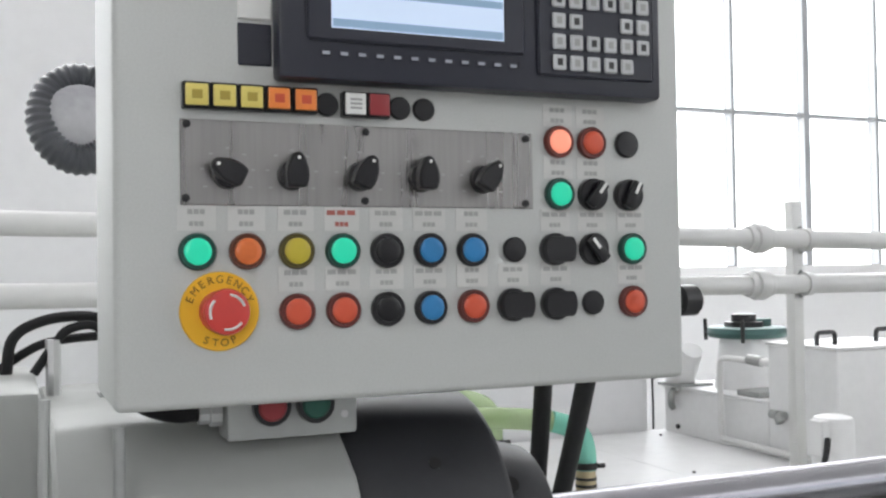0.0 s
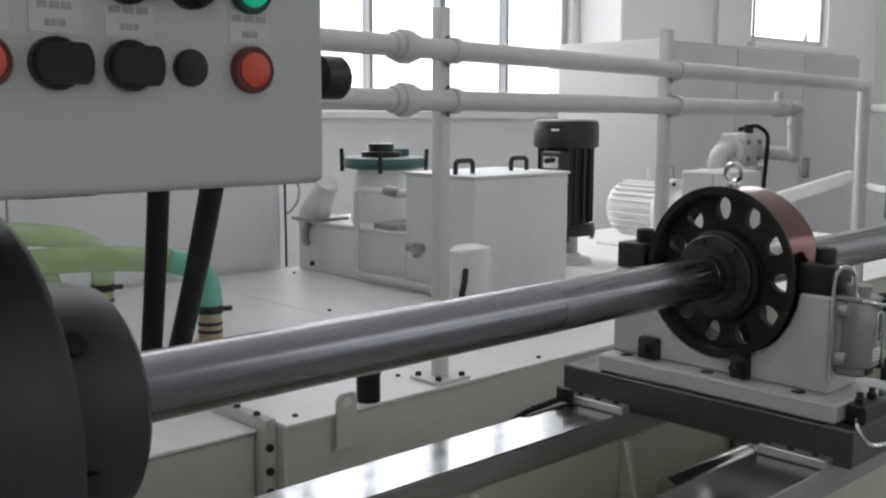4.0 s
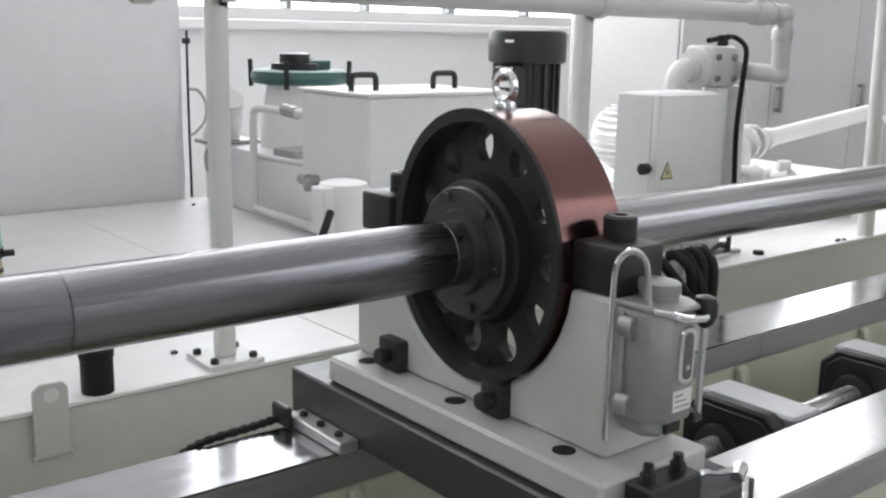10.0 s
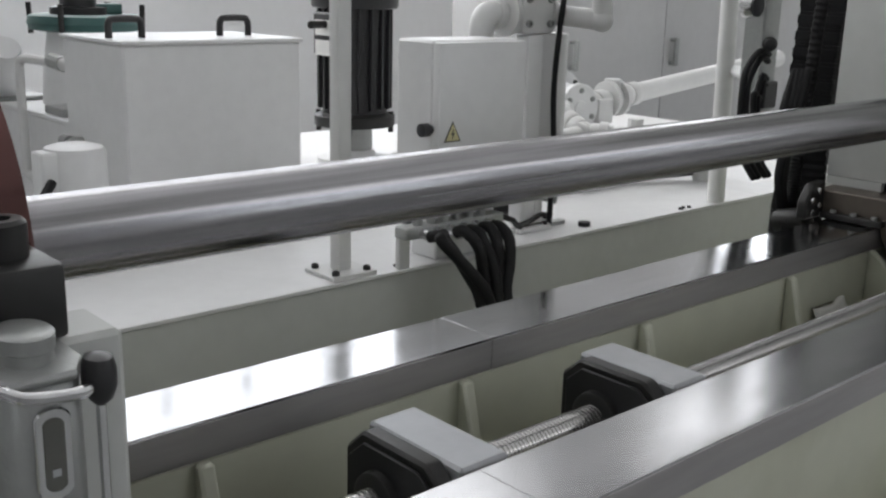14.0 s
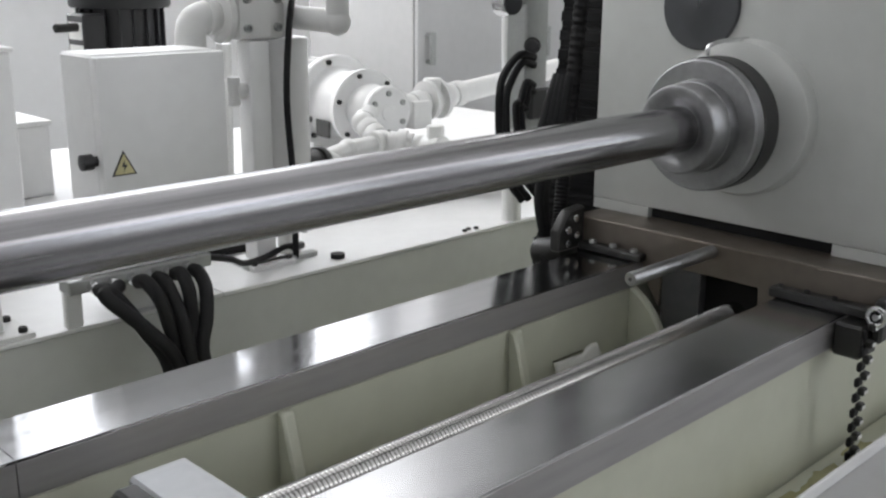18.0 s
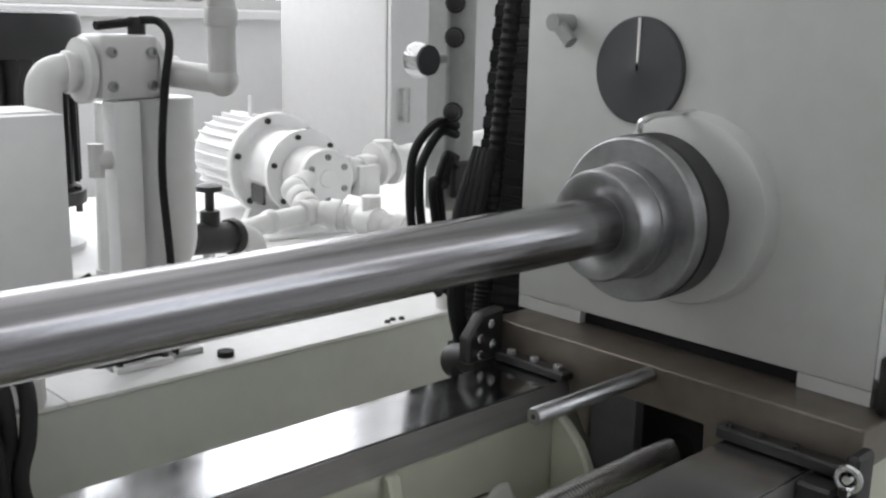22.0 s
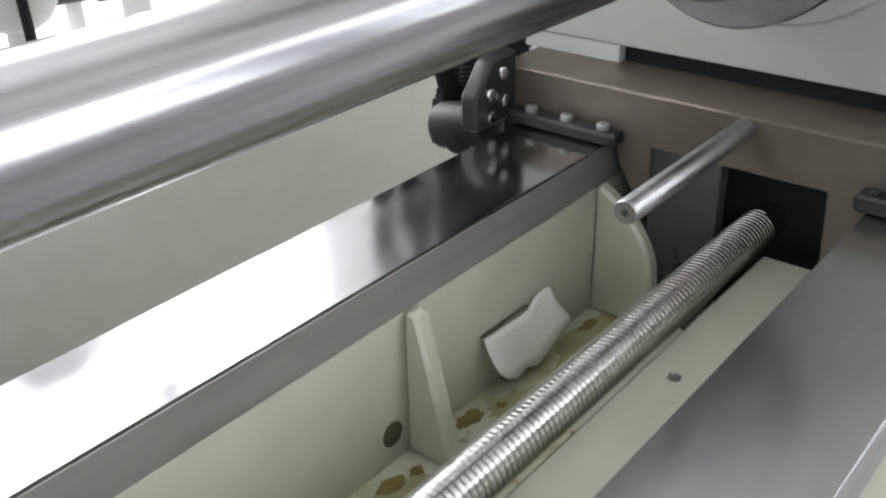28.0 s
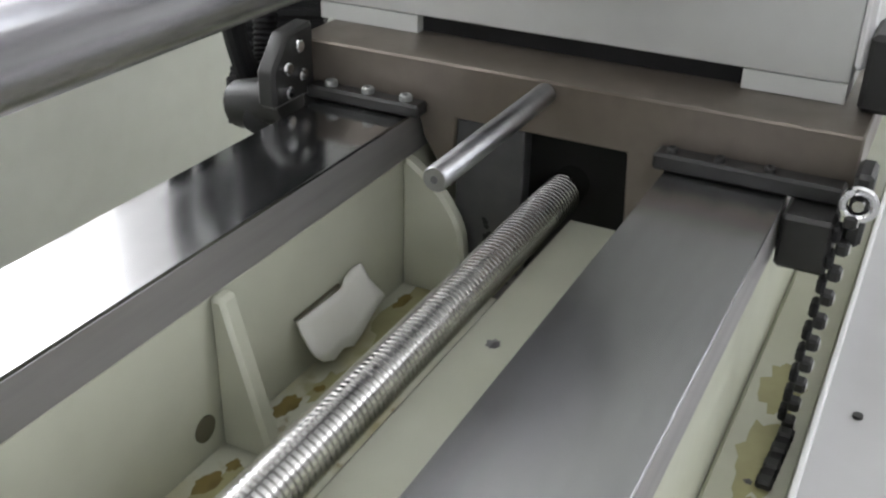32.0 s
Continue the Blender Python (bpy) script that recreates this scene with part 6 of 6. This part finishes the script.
part("lid", turned([(1.138, 0.10), (1.142, 0.122), (1.156, 0.128), (1.172, 0.124), (1.176, 0.116), (1.176, 0.01)], (0.86, 1.70, 0), "z", 36), "blower_green", bag, "dark green round lid")
part("lid_motor", turned([(1.176, 0.062), (1.192, 0.062), (1.194, 0.04), (1.216, 0.04), (1.22, 0.02)], (0.84, 1.69, 0), "z", 18), "black_plastic", bag)
part("lid_box", box(0.865, 0.935, 1.665, 1.72, 1.1765, 1.20, 0.003), "blower_green", bag)
for a in (225, 45, 135, 315):
    c, s = math.cos(radians(a)), math.sin(radians(a))
    part("lid_clamp", rod((0.86 + 0.131 * c, 1.70 + 0.131 * s, 1.13), (0.86 + 0.133 * c, 1.70 + 0.133 * s, 1.20), 0.0065, 8), "black_oxide", bag)
part("cone", rod((0.70, 1.78, 1.10), (0.72, 1.88, 0.985), 0.035, 16, r1=0.05), "white_paint", bag)
small = thing("return_tube", (0.665, 1.5, TZ), "thin white return tube bent round the filter tank", "tube")
part("tube", hose([(0.70, 1.50, 1.085), (0.672, 1.56, 1.09), (0.667, 1.585, 1.085), (0.665, 1.592, 1.07), (0.665, 1.595, 1.0), (0.665, 1.592, 0.86), (0.665, 1.585, 0.845), (0.665, 1.56, 0.84), (0.665, 1.40, 0.838), (0.665, 1.22, 0.836)], 0.0095, 10), "pipe_white", small)
part("valve", rod((0.70, 1.50, 1.09), (0.70, 1.44, 1.086), 0.016, 10), "grey_cast", small)
part("feed", rod((0.70, 1.44, 1.086), (0.70, 1.40, 1.086), 0.013, 12), "pipe_white", small)
part("foot", box(0.655, 0.675, 1.21, 1.23, TZ, 0.838, 0.002), "pipe_white", small)
cupb = thing("small_pump", (0.53, 0.98, TZ), "short white upright pump with a black cable on the tank cover", "pump")
part("body", turned([(TZ, 0.052), (0.985, 0.050), (0.993, 0.046), (0.998, 0.030), (0.998, 0.002)], (0.53, 0.985, 0), "z", 24), "white_paint", cupb)
part("terminal_box", box(0.465, 0.492, 0.955, 1.0, 0.90, 0.99, 0.003), "white_paint", cupb)
part("cable", hose([(0.478, 0.95, 0.945), (0.455, 0.93, 0.925), (0.425, 0.91, 0.885), (0.418, 0.905, 0.845), (0.43, 0.91, TZ + 0.012), (0.47, 0.93, TZ + 0.008)], 0.0075, 10), "rubber", cupb)

# black upright pump motor
pm = thing("pump_motor", (1.44, 1.45, TZ), "tall black upright pump motor on the tank cover", "motor")
part("hood", turned([(1.200, 0.104), (1.206, 0.108), (1.275, 0.108), (1.286, 0.103), (1.291, 0.09), (1.291, 0.01)], (1.44, 1.45, 0), "z", 36), "black_plastic", pm)
part("body", turned([(0.945, 0.082), (1.20, 0.086)], (1.44, 1.45, 0), "z", 36), "black_plastic", pm)
for k in range(18):
    a = 2 * math.pi * k / 18
    bm = box(0.084, 0.094, -0.003, 0.003, 0.955, 1.198, 0.001)
    bmesh.ops.transform(bm, matrix=Matrix.Translation((1.44, 1.45, 0)) @ Matrix.Rotation(a, 4, "Z"), verts=bm.verts)
    part("fin", bm, "black_plastic", pm)
part("flange", turned([(0.905, 0.060), (0.912, 0.102), (0.937, 0.102), (0.945, 0.085)], (1.44, 1.45, 0), "z", 32), "black_oxide", pm)
part("neck", turned([(0.850, 0.045), (0.905, 0.045)], (1.44, 1.45, 0), "z", 24), "grey_cast", pm)
part("foot", turned([(TZ, 0.095), (TZ + 0.014, 0.095), (TZ + 0.02, 0.055), (0.85, 0.05)], (1.44, 1.45, 0), "z", 28), "white_paint", pm)
tbox = part("terminal_box", box(1.315, 1.365, 1.37, 1.45, 1.09, 1.19, 0.004), "black_plastic", pm)
for z in (1.155, 1.108):
    part("type_plate", box(1.3140, 1.3148, 1.378, 1.44, z - 0.018, z + 0.018, 0), "label_white", tbox)
part("hood_mark", box(1.335, 1.338, 1.395, 1.43, 1.255, 1.262, 0), "label_white", pm)
part("tap", rod((1.32, 1.40, 1.163), (1.26, 1.38, 1.163), 0.009, 10), "black_oxide", pm)
for k in range(4):
    a = radians(45 + 90 * k)
    part("flange_bolt", rod((1.44 + 0.092 * math.cos(a), 1.45 + 0.092 * math.sin(a), 0.895), (1.44 + 0.092 * math.cos(a), 1.45 + 0.092 * math.sin(a), 0.947), 0.007, 8), "black_oxide", pm)

# ---- big pump with its pipework, right of the box column ----
MY, MZ = 1.36, 0.962
bp = thing("main_pump", (2.0, MY, TZ), "white flanged pump with finned motor on the tank cover", "pump")
part("motor", turned([(1.66, 0.03), (1.66, 0.078), (1.672, 0.092), (1.915, 0.094)], (0, MY, MZ), "x", 40), "white_paint", bp)
for k in range(26):
    bm = box(1.69, 1.905, -0.0022, 0.0022, 0.093, 0.107, 0.0008)
    bmesh.ops.transform(bm, matrix=Matrix.Translation((0, MY, MZ)) @ Matrix.Rotation(2 * math.pi * k / 26, 4, "X"), verts=bm.verts)
    part("fin", bm, "white_paint", bp)
part("motor_flange", turned([(1.915, 0.094), (1.917, 0.119), (1.921, 0.121), (1.938, 0.121), (1.942, 0.118), (1.943, 0.09)], (0, MY, MZ), "x", 56), "white_paint", bp)
part("bell", turned([(1.943, 0.094), (1.955, 0.086), (2.055, 0.082)], (0, MY, MZ), "x", 40), "white_paint", bp)
part("bell_window", box(1.972, 2.035, MY - 0.086, MY - 0.080, MZ - 0.072, MZ - 0.03, 0.002), "ink", bp)
part("pump_flange", turned([(2.055, 0.082), (2.056, 0.094), (2.060, 0.096), (2.073, 0.096), (2.075, 0.05)], (0, MY, MZ), "x", 40), "white_paint", bp)
part("pump_body", turned([(2.075, 0.060), (2.09, 0.063), (2.14, 0.056), (2.148, 0.05)], (0, MY, MZ), "x", 32), "white_paint", bp)
for k in range(6):
    a = radians(45 + 60 * k)
    bolt((1.943, MY + 0.107 * math.cos(a), MZ + 0.107 * math.sin(a)), "x", 0.007, 0.008, 1, bp)
    bolt((2.075, MY + 0.083 * math.cos(a), MZ + 0.083 * math.sin(a)), "x", 0.006, 0.007, 1, bp)
port = part("end_disc", turned([(2.148, 0.060), (2.150, 0.064), (2.166, 0.064), (2.169, 0.060), (2.169, 0.02), (2.172, 0.018), (2.172, 0.002)], (0, MY, MZ), "x", 32), "white_paint", bp)
for k in range(6):
    a = radians(30 + 60 * k)
    bolt((2.169, MY + 0.046 * math.cos(a), MZ + 0.046 * math.sin(a)), "x", 0.007, 0.005, 1, port, "grey_cast")
part("foot", plate([(1.27, TZ + 0.012), (1.45, TZ + 0.012), (1.43, 0.875), (1.36, 0.90), (1.29, 0.875)], 1.918, 1.942, "x", 0.002), "white_paint", bp)
part("base", box(1.64, 2.10, MY - 0.11, MY + 0.11, TZ + 0.008, TZ + 0.018, 0.002), "white_paint", bp)
part("eye", rod((1.80, MY, MZ + 0.09), (1.80, MY, MZ + 0.150), 0.006, 10), "white_paint", bp)

# the pump lies across the tank, its end disc towards the bed
TURN = radians(-97)
bp.rotation_euler = (0, 0, TURN)
bp.location = Vector((1.975, 1.375, TZ - 0.008)) - Matrix.Rotation(TURN, 3, "Z") @ Vector((-0.07, 0, 0))


def fitting_run(name, label, pts, r, sockets=True):
    run = thing(name, tuple(pts[0]), label, "pipe", "pump pipes")
    for a, b in zip(pts, pts[1:]):
        part("length", rod(a, b, r, 20), "pipe_white", run)
    for k, p in enumerate(pts[1:-1], 1):
        bm = bmesh.new()
        bmesh.ops.create_uvsphere(bm, u_segments=18, v_segments=10, radius=r * 1.25, matrix=Matrix.Translation(p))
        part("elbow", bm, "pipe_white", run)
        if sockets:
            for q in (pts[k - 1], pts[k + 1]):
                d = (Vector(q) - Vector(p)).normalized()
                part("socket", rod(Vector(p) + d * r * 0.8, Vector(p) + d * r * 1.9, r * 1.22, 18, bevel=0.002), "pipe_white", run)
    return run


f1 = fitting_run("suction_pipe", "white suction pipe with unions and a valve running from the pump", [(1.91, 1.16, 0.958), (1.815, 1.077, 0.950), (1.804, 1.0, 0.918), (1.856, 0.93, 0.912), (1.858, 0.87, 0.912), (1.90, 0.80, 0.888), (1.985, 0.775, 0.870), (1.985, 0.775, TZ + 0.001)], 0.021)
for p, q in (((1.825, 0.972, 0.916), (1.838, 0.955, 0.914)), ((1.874, 0.842, 0.903), (1.885, 0.825, 0.898)), ((1.935, 0.79, 0.881), (1.955, 0.784, 0.877))):
    part("union", rod(p, q, 0.032, 10, bevel=0.002), "pipe_white", f1)
part("valve_cap", rod((1.857, 0.885, 0.912), (1.857, 0.885, 0.962), 0.019, 8, bevel=0.003), "pipe_white", f1)
part("valve_body", rod((1.857, 0.91, 0.912), (1.858, 0.862, 0.912), 0.029, 14, bevel=0.003), "pipe_white", f1)
f2 = fitting_run("bypass_pipe", "white bypass pipe between the stop valve and the union", [(1.60, 0.955, 0.908), (1.70, 0.99, 0.913), (1.80, 1.0, 0.917)], 0.019, False)
part("union", rod((1.775, 0.997, 0.916), (1.79, 0.999, 0.917), 0.029, 10, bevel=0.002), "pipe_white", f2)
part("drop", hose([(1.60, 0.955, 0.905), (1.615, 0.945, 0.905), (1.632, 0.94, 0.89), (1.636, 0.938, 0.85), (1.636, 0.938, TZ + 0.001)], 0.020, 16), "pipe_white", f2)
part("drop_flange", rod((1.636, 0.938, TZ), (1.636, 0.938, TZ + 0.008), 0.028, 18), "grey_cast", f2)
f3 = fitting_run("pressure_pipe", "white pressure pipe rising from the pump towards the cabinet", [(1.95, 1.23, 0.955), (2.06, 1.20, 0.952), (2.20, 1.20, 0.968), (3.0, 1.2, 1.05)], 0.027)
part("tee", rod((2.02, 1.205, 0.905), (2.02, 1.205, 0.990), 0.033, 16, bevel=0.004), "pipe_white", f3)
for x in (2.125, 2.165):
    part("flange", rod((x, 1.20, 0.963), (x + 0.012, 1.20, 0.964), 0.050, 22), "pipe_white", f3)
part("valve_block", box(2.05, 2.112, 1.160, 1.235, 0.900, 0.970, 0.006, 2), "pipe_white", f3)
part("valve_bonnet", rod((2.15, 1.20, 0.975), (2.15, 1.20, 1.018), 0.024, 10, bevel=0.003), "pipe_white", f3)

stop = thing("stop_valve", (1.54, 0.94, TZ), "black stop valve with a hand wheel on the bypass pipe", "valve")
part("body", rod((1.50, 0.93, 0.915), (1.585, 0.95, 0.905), 0.028, 14, bevel=0.003), "black_oxide", stop)
part("collar", rod((1.585, 0.95, 0.905), (1.602, 0.955, 0.905), 0.033, 14, bevel=0.003), "black_oxide", stop)
part("stem", rod((1.543, 0.94, 0.93), (1.543, 0.94, 0.992), 0.008, 12), "black_oxide", stop)
part("bonnet", rod((1.543, 0.94, 0.925), (1.543, 0.94, 0.96), 0.017, 12, bevel=0.003), "black_oxide", stop)
part("hand_wheel", turned([(0.992, 0.008), (0.994, 0.022), (1.003, 0.023), (1.007, 0.013), (1.008, 0.004)], (1.543, 0.94, 0), "z", 20), "black_plastic", stop)
part("leg", rod((1.54, 0.94, TZ), (1.54, 0.94, 0.90), 0.011, 14), "pipe_white", stop)
cable = solid("cable", hose([(1.62, 0.85, TZ + 0.014), (1.70, 0.852, TZ + 0.016), (1.80, 0.845, TZ + 0.018), (1.92, 0.81, TZ + 0.022), (2.04, 0.76, TZ + 0.03)], 0.014, 10), "rubber", "bundle of black cables lying on the tank cover", "cables")
cable2 = solid("cable", hose([(1.10, 0.84, TZ + 0.018), (1.16, 0.80, TZ + 0.018), (1.24, 0.775, TZ + 0.016), (1.30, 0.765, TZ + 0.016)], 0.018, 10), "rubber", "bundle of black cables lying on the tank cover", "cables")
drain = thing("drain_pipe", (1.20, 0.88, TZ), "short white drain pipe with union near the electric box", "pipe")
part("bend", hose([(1.17, 0.95, 0.905), (1.195, 0.90, 0.90), (1.21, 0.87, 0.875), (1.214, 0.862, TZ)], 0.021, 16), "pipe_white", drain)
part("collar", rod((1.168, 0.955, 0.905), (1.18, 0.93, 0.903), 0.028, 14, bevel=0.002), "grey_cast", drain)
part("riser", rod((1.312, 0.853, 0.905), (1.318, 0.85, 1.16), 0.0135, 16), "pipe_white", drain, "thin white riser pipe")
part("riser_nut", rod((1.3165, 0.85, 1.075), (1.3172, 0.85, 1.10), 0.019, 8, bevel=0.002), "pipe_white", drain)
part("riser_bend", hose([(1.312, 0.853, 0.908), (1.311, 0.855, 0.895), (1.302, 0.86, 0.886), (1.27, 0.875, 0.884), (1.24, 0.888, 0.884)], 0.0165, 14), "pipe_white", drain)
part("cable", hose([(1.262, 0.80, 0.915), (1.235, 0.80, 0.90), (1.222, 0.802, 0.86), (1.225, 0.80, TZ + 0.02)], 0.0055, 10), "rubber", drain)

# valve post with black fittings and pressure gauge beside the end stock
vp = thing("pneumatic_station", (1.63, 0.43, 1.03), "grey valve plate with black pneumatic fittings and a pressure gauge", "valve station")
part("valve_plate", box(1.60, 1.655, 0.41, 0.453, 1.03, 1.40, 0.003), "grey_cast", vp)
for z in (1.10, 1.33):
    part("arm", rod((1.645, 0.44, z), (1.808, 0.600, z), 0.012, 12), "white_paint", vp)
for z in (1.312, 1.268, 1.170, 1.36):
    part("fitting", rod((1.618, 0.409, z), (1.585, 0.385, z), 0.0105, 12, bevel=0.002), "black_plastic", vp)
    part("collar", rod((1.60, 0.396, z), (1.592, 0.390, z), 0.0135, 12), "black_oxide", vp)
gauge = part("gauge", turned([(0.398, 0.006), (0.402, 0.020), (0.416, 0.0235), (0.424, 0.0235), (0.424, 0.010)], (1.556, 0, 1.238), "y", 28), "chrome", vp, "round pressure gauge in a bright rim")
part("gauge_face", turned([(0.3975, 0.0005), (0.3985, 0.0195), (0.4015, 0.0195)], (1.556, 0, 1.238), "y", 24), "dial_black", gauge)
part("gauge_pipe", rod((1.575, 0.412, 1.238), (1.615, 0.42, 1.240), 0.006, 10), "grey_cast", vp)
for x0, z0, x1, z1 in ((1.612, 1.150, 1.522, 1.03), (1.612, 1.138, 1.538, 1.04), (1.612, 1.105, 1.562, 1.05), (1.612, 1.095, 1.574, 1.05)):
    part("air_hose", hose([(x0, 0.402, z0), (0.55 * x0 + 0.45 * x1, 0.398, z0 + 0.006), (x1 + 0.012, 0.396, z0 - 0.022), (x1, 0.394, 0.5 * (z0 + z1)), (x1 + 0.002, 0.392, z1 - 0.01), (x1 + 0.016, 0.388, 0.965), (x1 + 0.045, 0.380, 0.925)], 0.0062, 10), "rubber", vp)
part("block", box(1.605, 1.65, 0.398, 0.4095, 1.05, 1.10, 0.003), "black_plastic", vp)

# cable carrier on the far side of the end stock
cc = thing("cable_carrier", (1.6, 0.32, 0.83), "black articulated cable carrier beside the end stock", "cable carrier")
way = smooth_line([(1.715, 0.315, 1.75), (1.688, 0.315, 1.55), (1.660, 0.315, 1.35), (1.642, 0.315, 1.20), (1.628, 0.315, 1.06), (1.615, 0.312, 0.96), (1.595, 0.302, 0.895), (1.56, 0.285, 0.862), (1.53, 0.266, 0.868)], 5)
for k, (p, q) in enumerate(zip(way, way[1:])):
    d = (q - p)
    m = Matrix.Translation((p + q) / 2) @ d.to_track_quat("Z", "Y").to_matrix().to_4x4()
    bm = box(-0.042, 0.042, -0.020, 0.020, -d.length * 0.5, d.length * 0.5, 0.0015)
    bmesh.ops.transform(bm, matrix=m, verts=bm.verts)
    link = part("link", bm, "rubber", cc)
    bm = box(-0.0435, 0.0435, -0.0215, 0.0215, -d.length * 0.28, d.length * 0.28, 0.0015)
    bmesh.ops.transform(bm, matrix=m, verts=bm.verts)
    part("link_pin", bm, "rubber", link)
part("conduit", hose([v + Vector((-0.050, -0.016, 0)) for v in way[::1]], 0.010, 10, 5, ribs=0.0022), "rubber", cc)
for k in range(4):
    part("cable", hose([(1.578, 0.300 + 0.008 * k, 1.13), (1.556 - 0.006 * k, 0.300 + 0.006 * k, 1.05), (1.532 - 0.005 * k, 0.298, 0.99), (1.520 - 0.003 * k, 0.296, 0.94), (1.528, 0.29, 0.895 - 0.006 * k), (1.56, 0.28, 0.870 - 0.006 * k)], 0.0085, 10), "rubber", cc)
endb = part("end_bracket", plate([(1.452, 0.893), (1.452, 0.925), (1.475, 0.952), (1.512, 0.955), (1.5115, 0.893)], 0.208, 0.226, "y", 0.003), "black_oxide", cc)
for x, z in ((1.468, 0.905), (1.468, 0.925), (1.485, 0.940), (1.488, 0.915)):
    part("bracket_bolt", turned([(0.208, 0.0055), (0.203, 0.0055), (0.202, 0.0045), (0.202, 0.001)], (x, 0, z), "y", 10), "chrome", endb)
part("end_link", rod((1.50, 0.227, 0.885), (1.50, 0.285, 0.870), 0.022, 16, bevel=0.004), "black_oxide", cc)

# ---- thick hoses between chuck and tank ----
for foot, top, end in (((-0.222, 1.161), (-0.244, 1.045, 1.36), (-0.25, 0.63, 1.43)), ((-0.209, 1.082), (-0.242, 0.86, 1.212), (-0.272, 0.628, 1.337))):
    bh = thing("feed_hose", (*foot, TZ), "thick black rubber feed hose with a grey steel coupling", "hose", "feed hoses")
    p, q = Vector((*foot, TZ)), Vector(top)
    d = (q - p).normalized()
    line = [p + (q - p) * t + Vector((0.004 * math.sin(3 * t), 0, 0)) for t in (0, 0.25, 0.5, 0.75, 1.0)]
    part("hose", hose(line, 0.0215, 16), "rubber", bh)
    part("sleeve", rod(q - d * 0.01, q + d * 0.075, 0.0255, 16, bevel=0.003), "grey_cast", bh)
    part("nut", rod(q + d * 0.075, q + d * 0.108, 0.034, 6, bevel=0.003), "pipe_white", bh)
    r = q + d * 0.108
    part("elbow", hose([r - d * 0.004, r + d * 0.02, (r + d * 0.045) * 0.7 + Vector(end) * 0.3, Vector(end)], 0.020, 14), "pipe_white", bh)

for k, (x, y, mat, pts) in enumerate((
        (-0.081, 1.164, "green_hose", [(-0.081, 1.164, 0.885), (-0.081, 1.165, 0.93), (-0.09, 1.17, 0.965), (-0.115, 1.18, 0.990), (-0.16, 1.19, 1.005), (-0.25, 1.21, 1.015), (-0.36, 1.20, 1.025), (-0.50, 1.17, 1.03), (-0.70, 1.12, 1.01), (-0.95, 1.02, 0.97)]),
        (-0.132, 1.569, "lime_hose", [(-0.132, 1.569, 0.885), (-0.133, 1.569, 0.94), (-0.15, 1.56, 0.985), (-0.20, 1.54, 1.015), (-0.32, 1.48, 1.045), (-0.48, 1.38, 1.06), (-0.68, 1.25, 1.03), (-0.95, 1.10, 0.98)]),
        (-0.30, 1.45, "lime_hose", [(-0.30, 1.45, 0.885), (-0.31, 1.45, 0.94), (-0.34, 1.43, 0.985), (-0.42, 1.38, 1.005), (-0.55, 1.30, 1.01), (-0.75, 1.18, 0.985), (-0.95, 1.06, 0.94)]))):
    gh = thing("coolant_hose", (x, y, TZ), "translucent green coolant hose clamped to a brass barb on the tank", "hose", "coolant hoses")
    if mat == "green_hose":
        part("hose", hose(pts[:5], 0.026, 16), mat, gh)
        # same hose: lime here puts the tint of the light into its colour
        part("hose", hose(pts[4:], 0.0262, 16), "lime_hose", gh)
    else:
        part("hose", hose(pts, 0.026, 16), mat, gh)
    part("clamp", turned([(0.888, 0.0285), (0.904, 0.0285)], (x, y, 0), "z", 20), "black_oxide", gh)
    part("clamp_screw", rod((x + 0.024, y - 0.02, 0.896), (x + 0.040, y - 0.02, 0.896), 0.006, 8), "black_oxide", gh)
    part("barb", turned([(TZ, 0.034), (TZ + 0.012, 0.034), (TZ + 0.014, 0.026), (0.872, 0.025), (0.886, 0.0245)], (x, y, 0), "z", 18), "brass", gh)
    for z in (0.845, 0.862):
        part("barb_ring", turned([(z, 0.0265), (z + 0.007, 0.0265)], (x, y, 0), "z", 18), "black_oxide", gh)
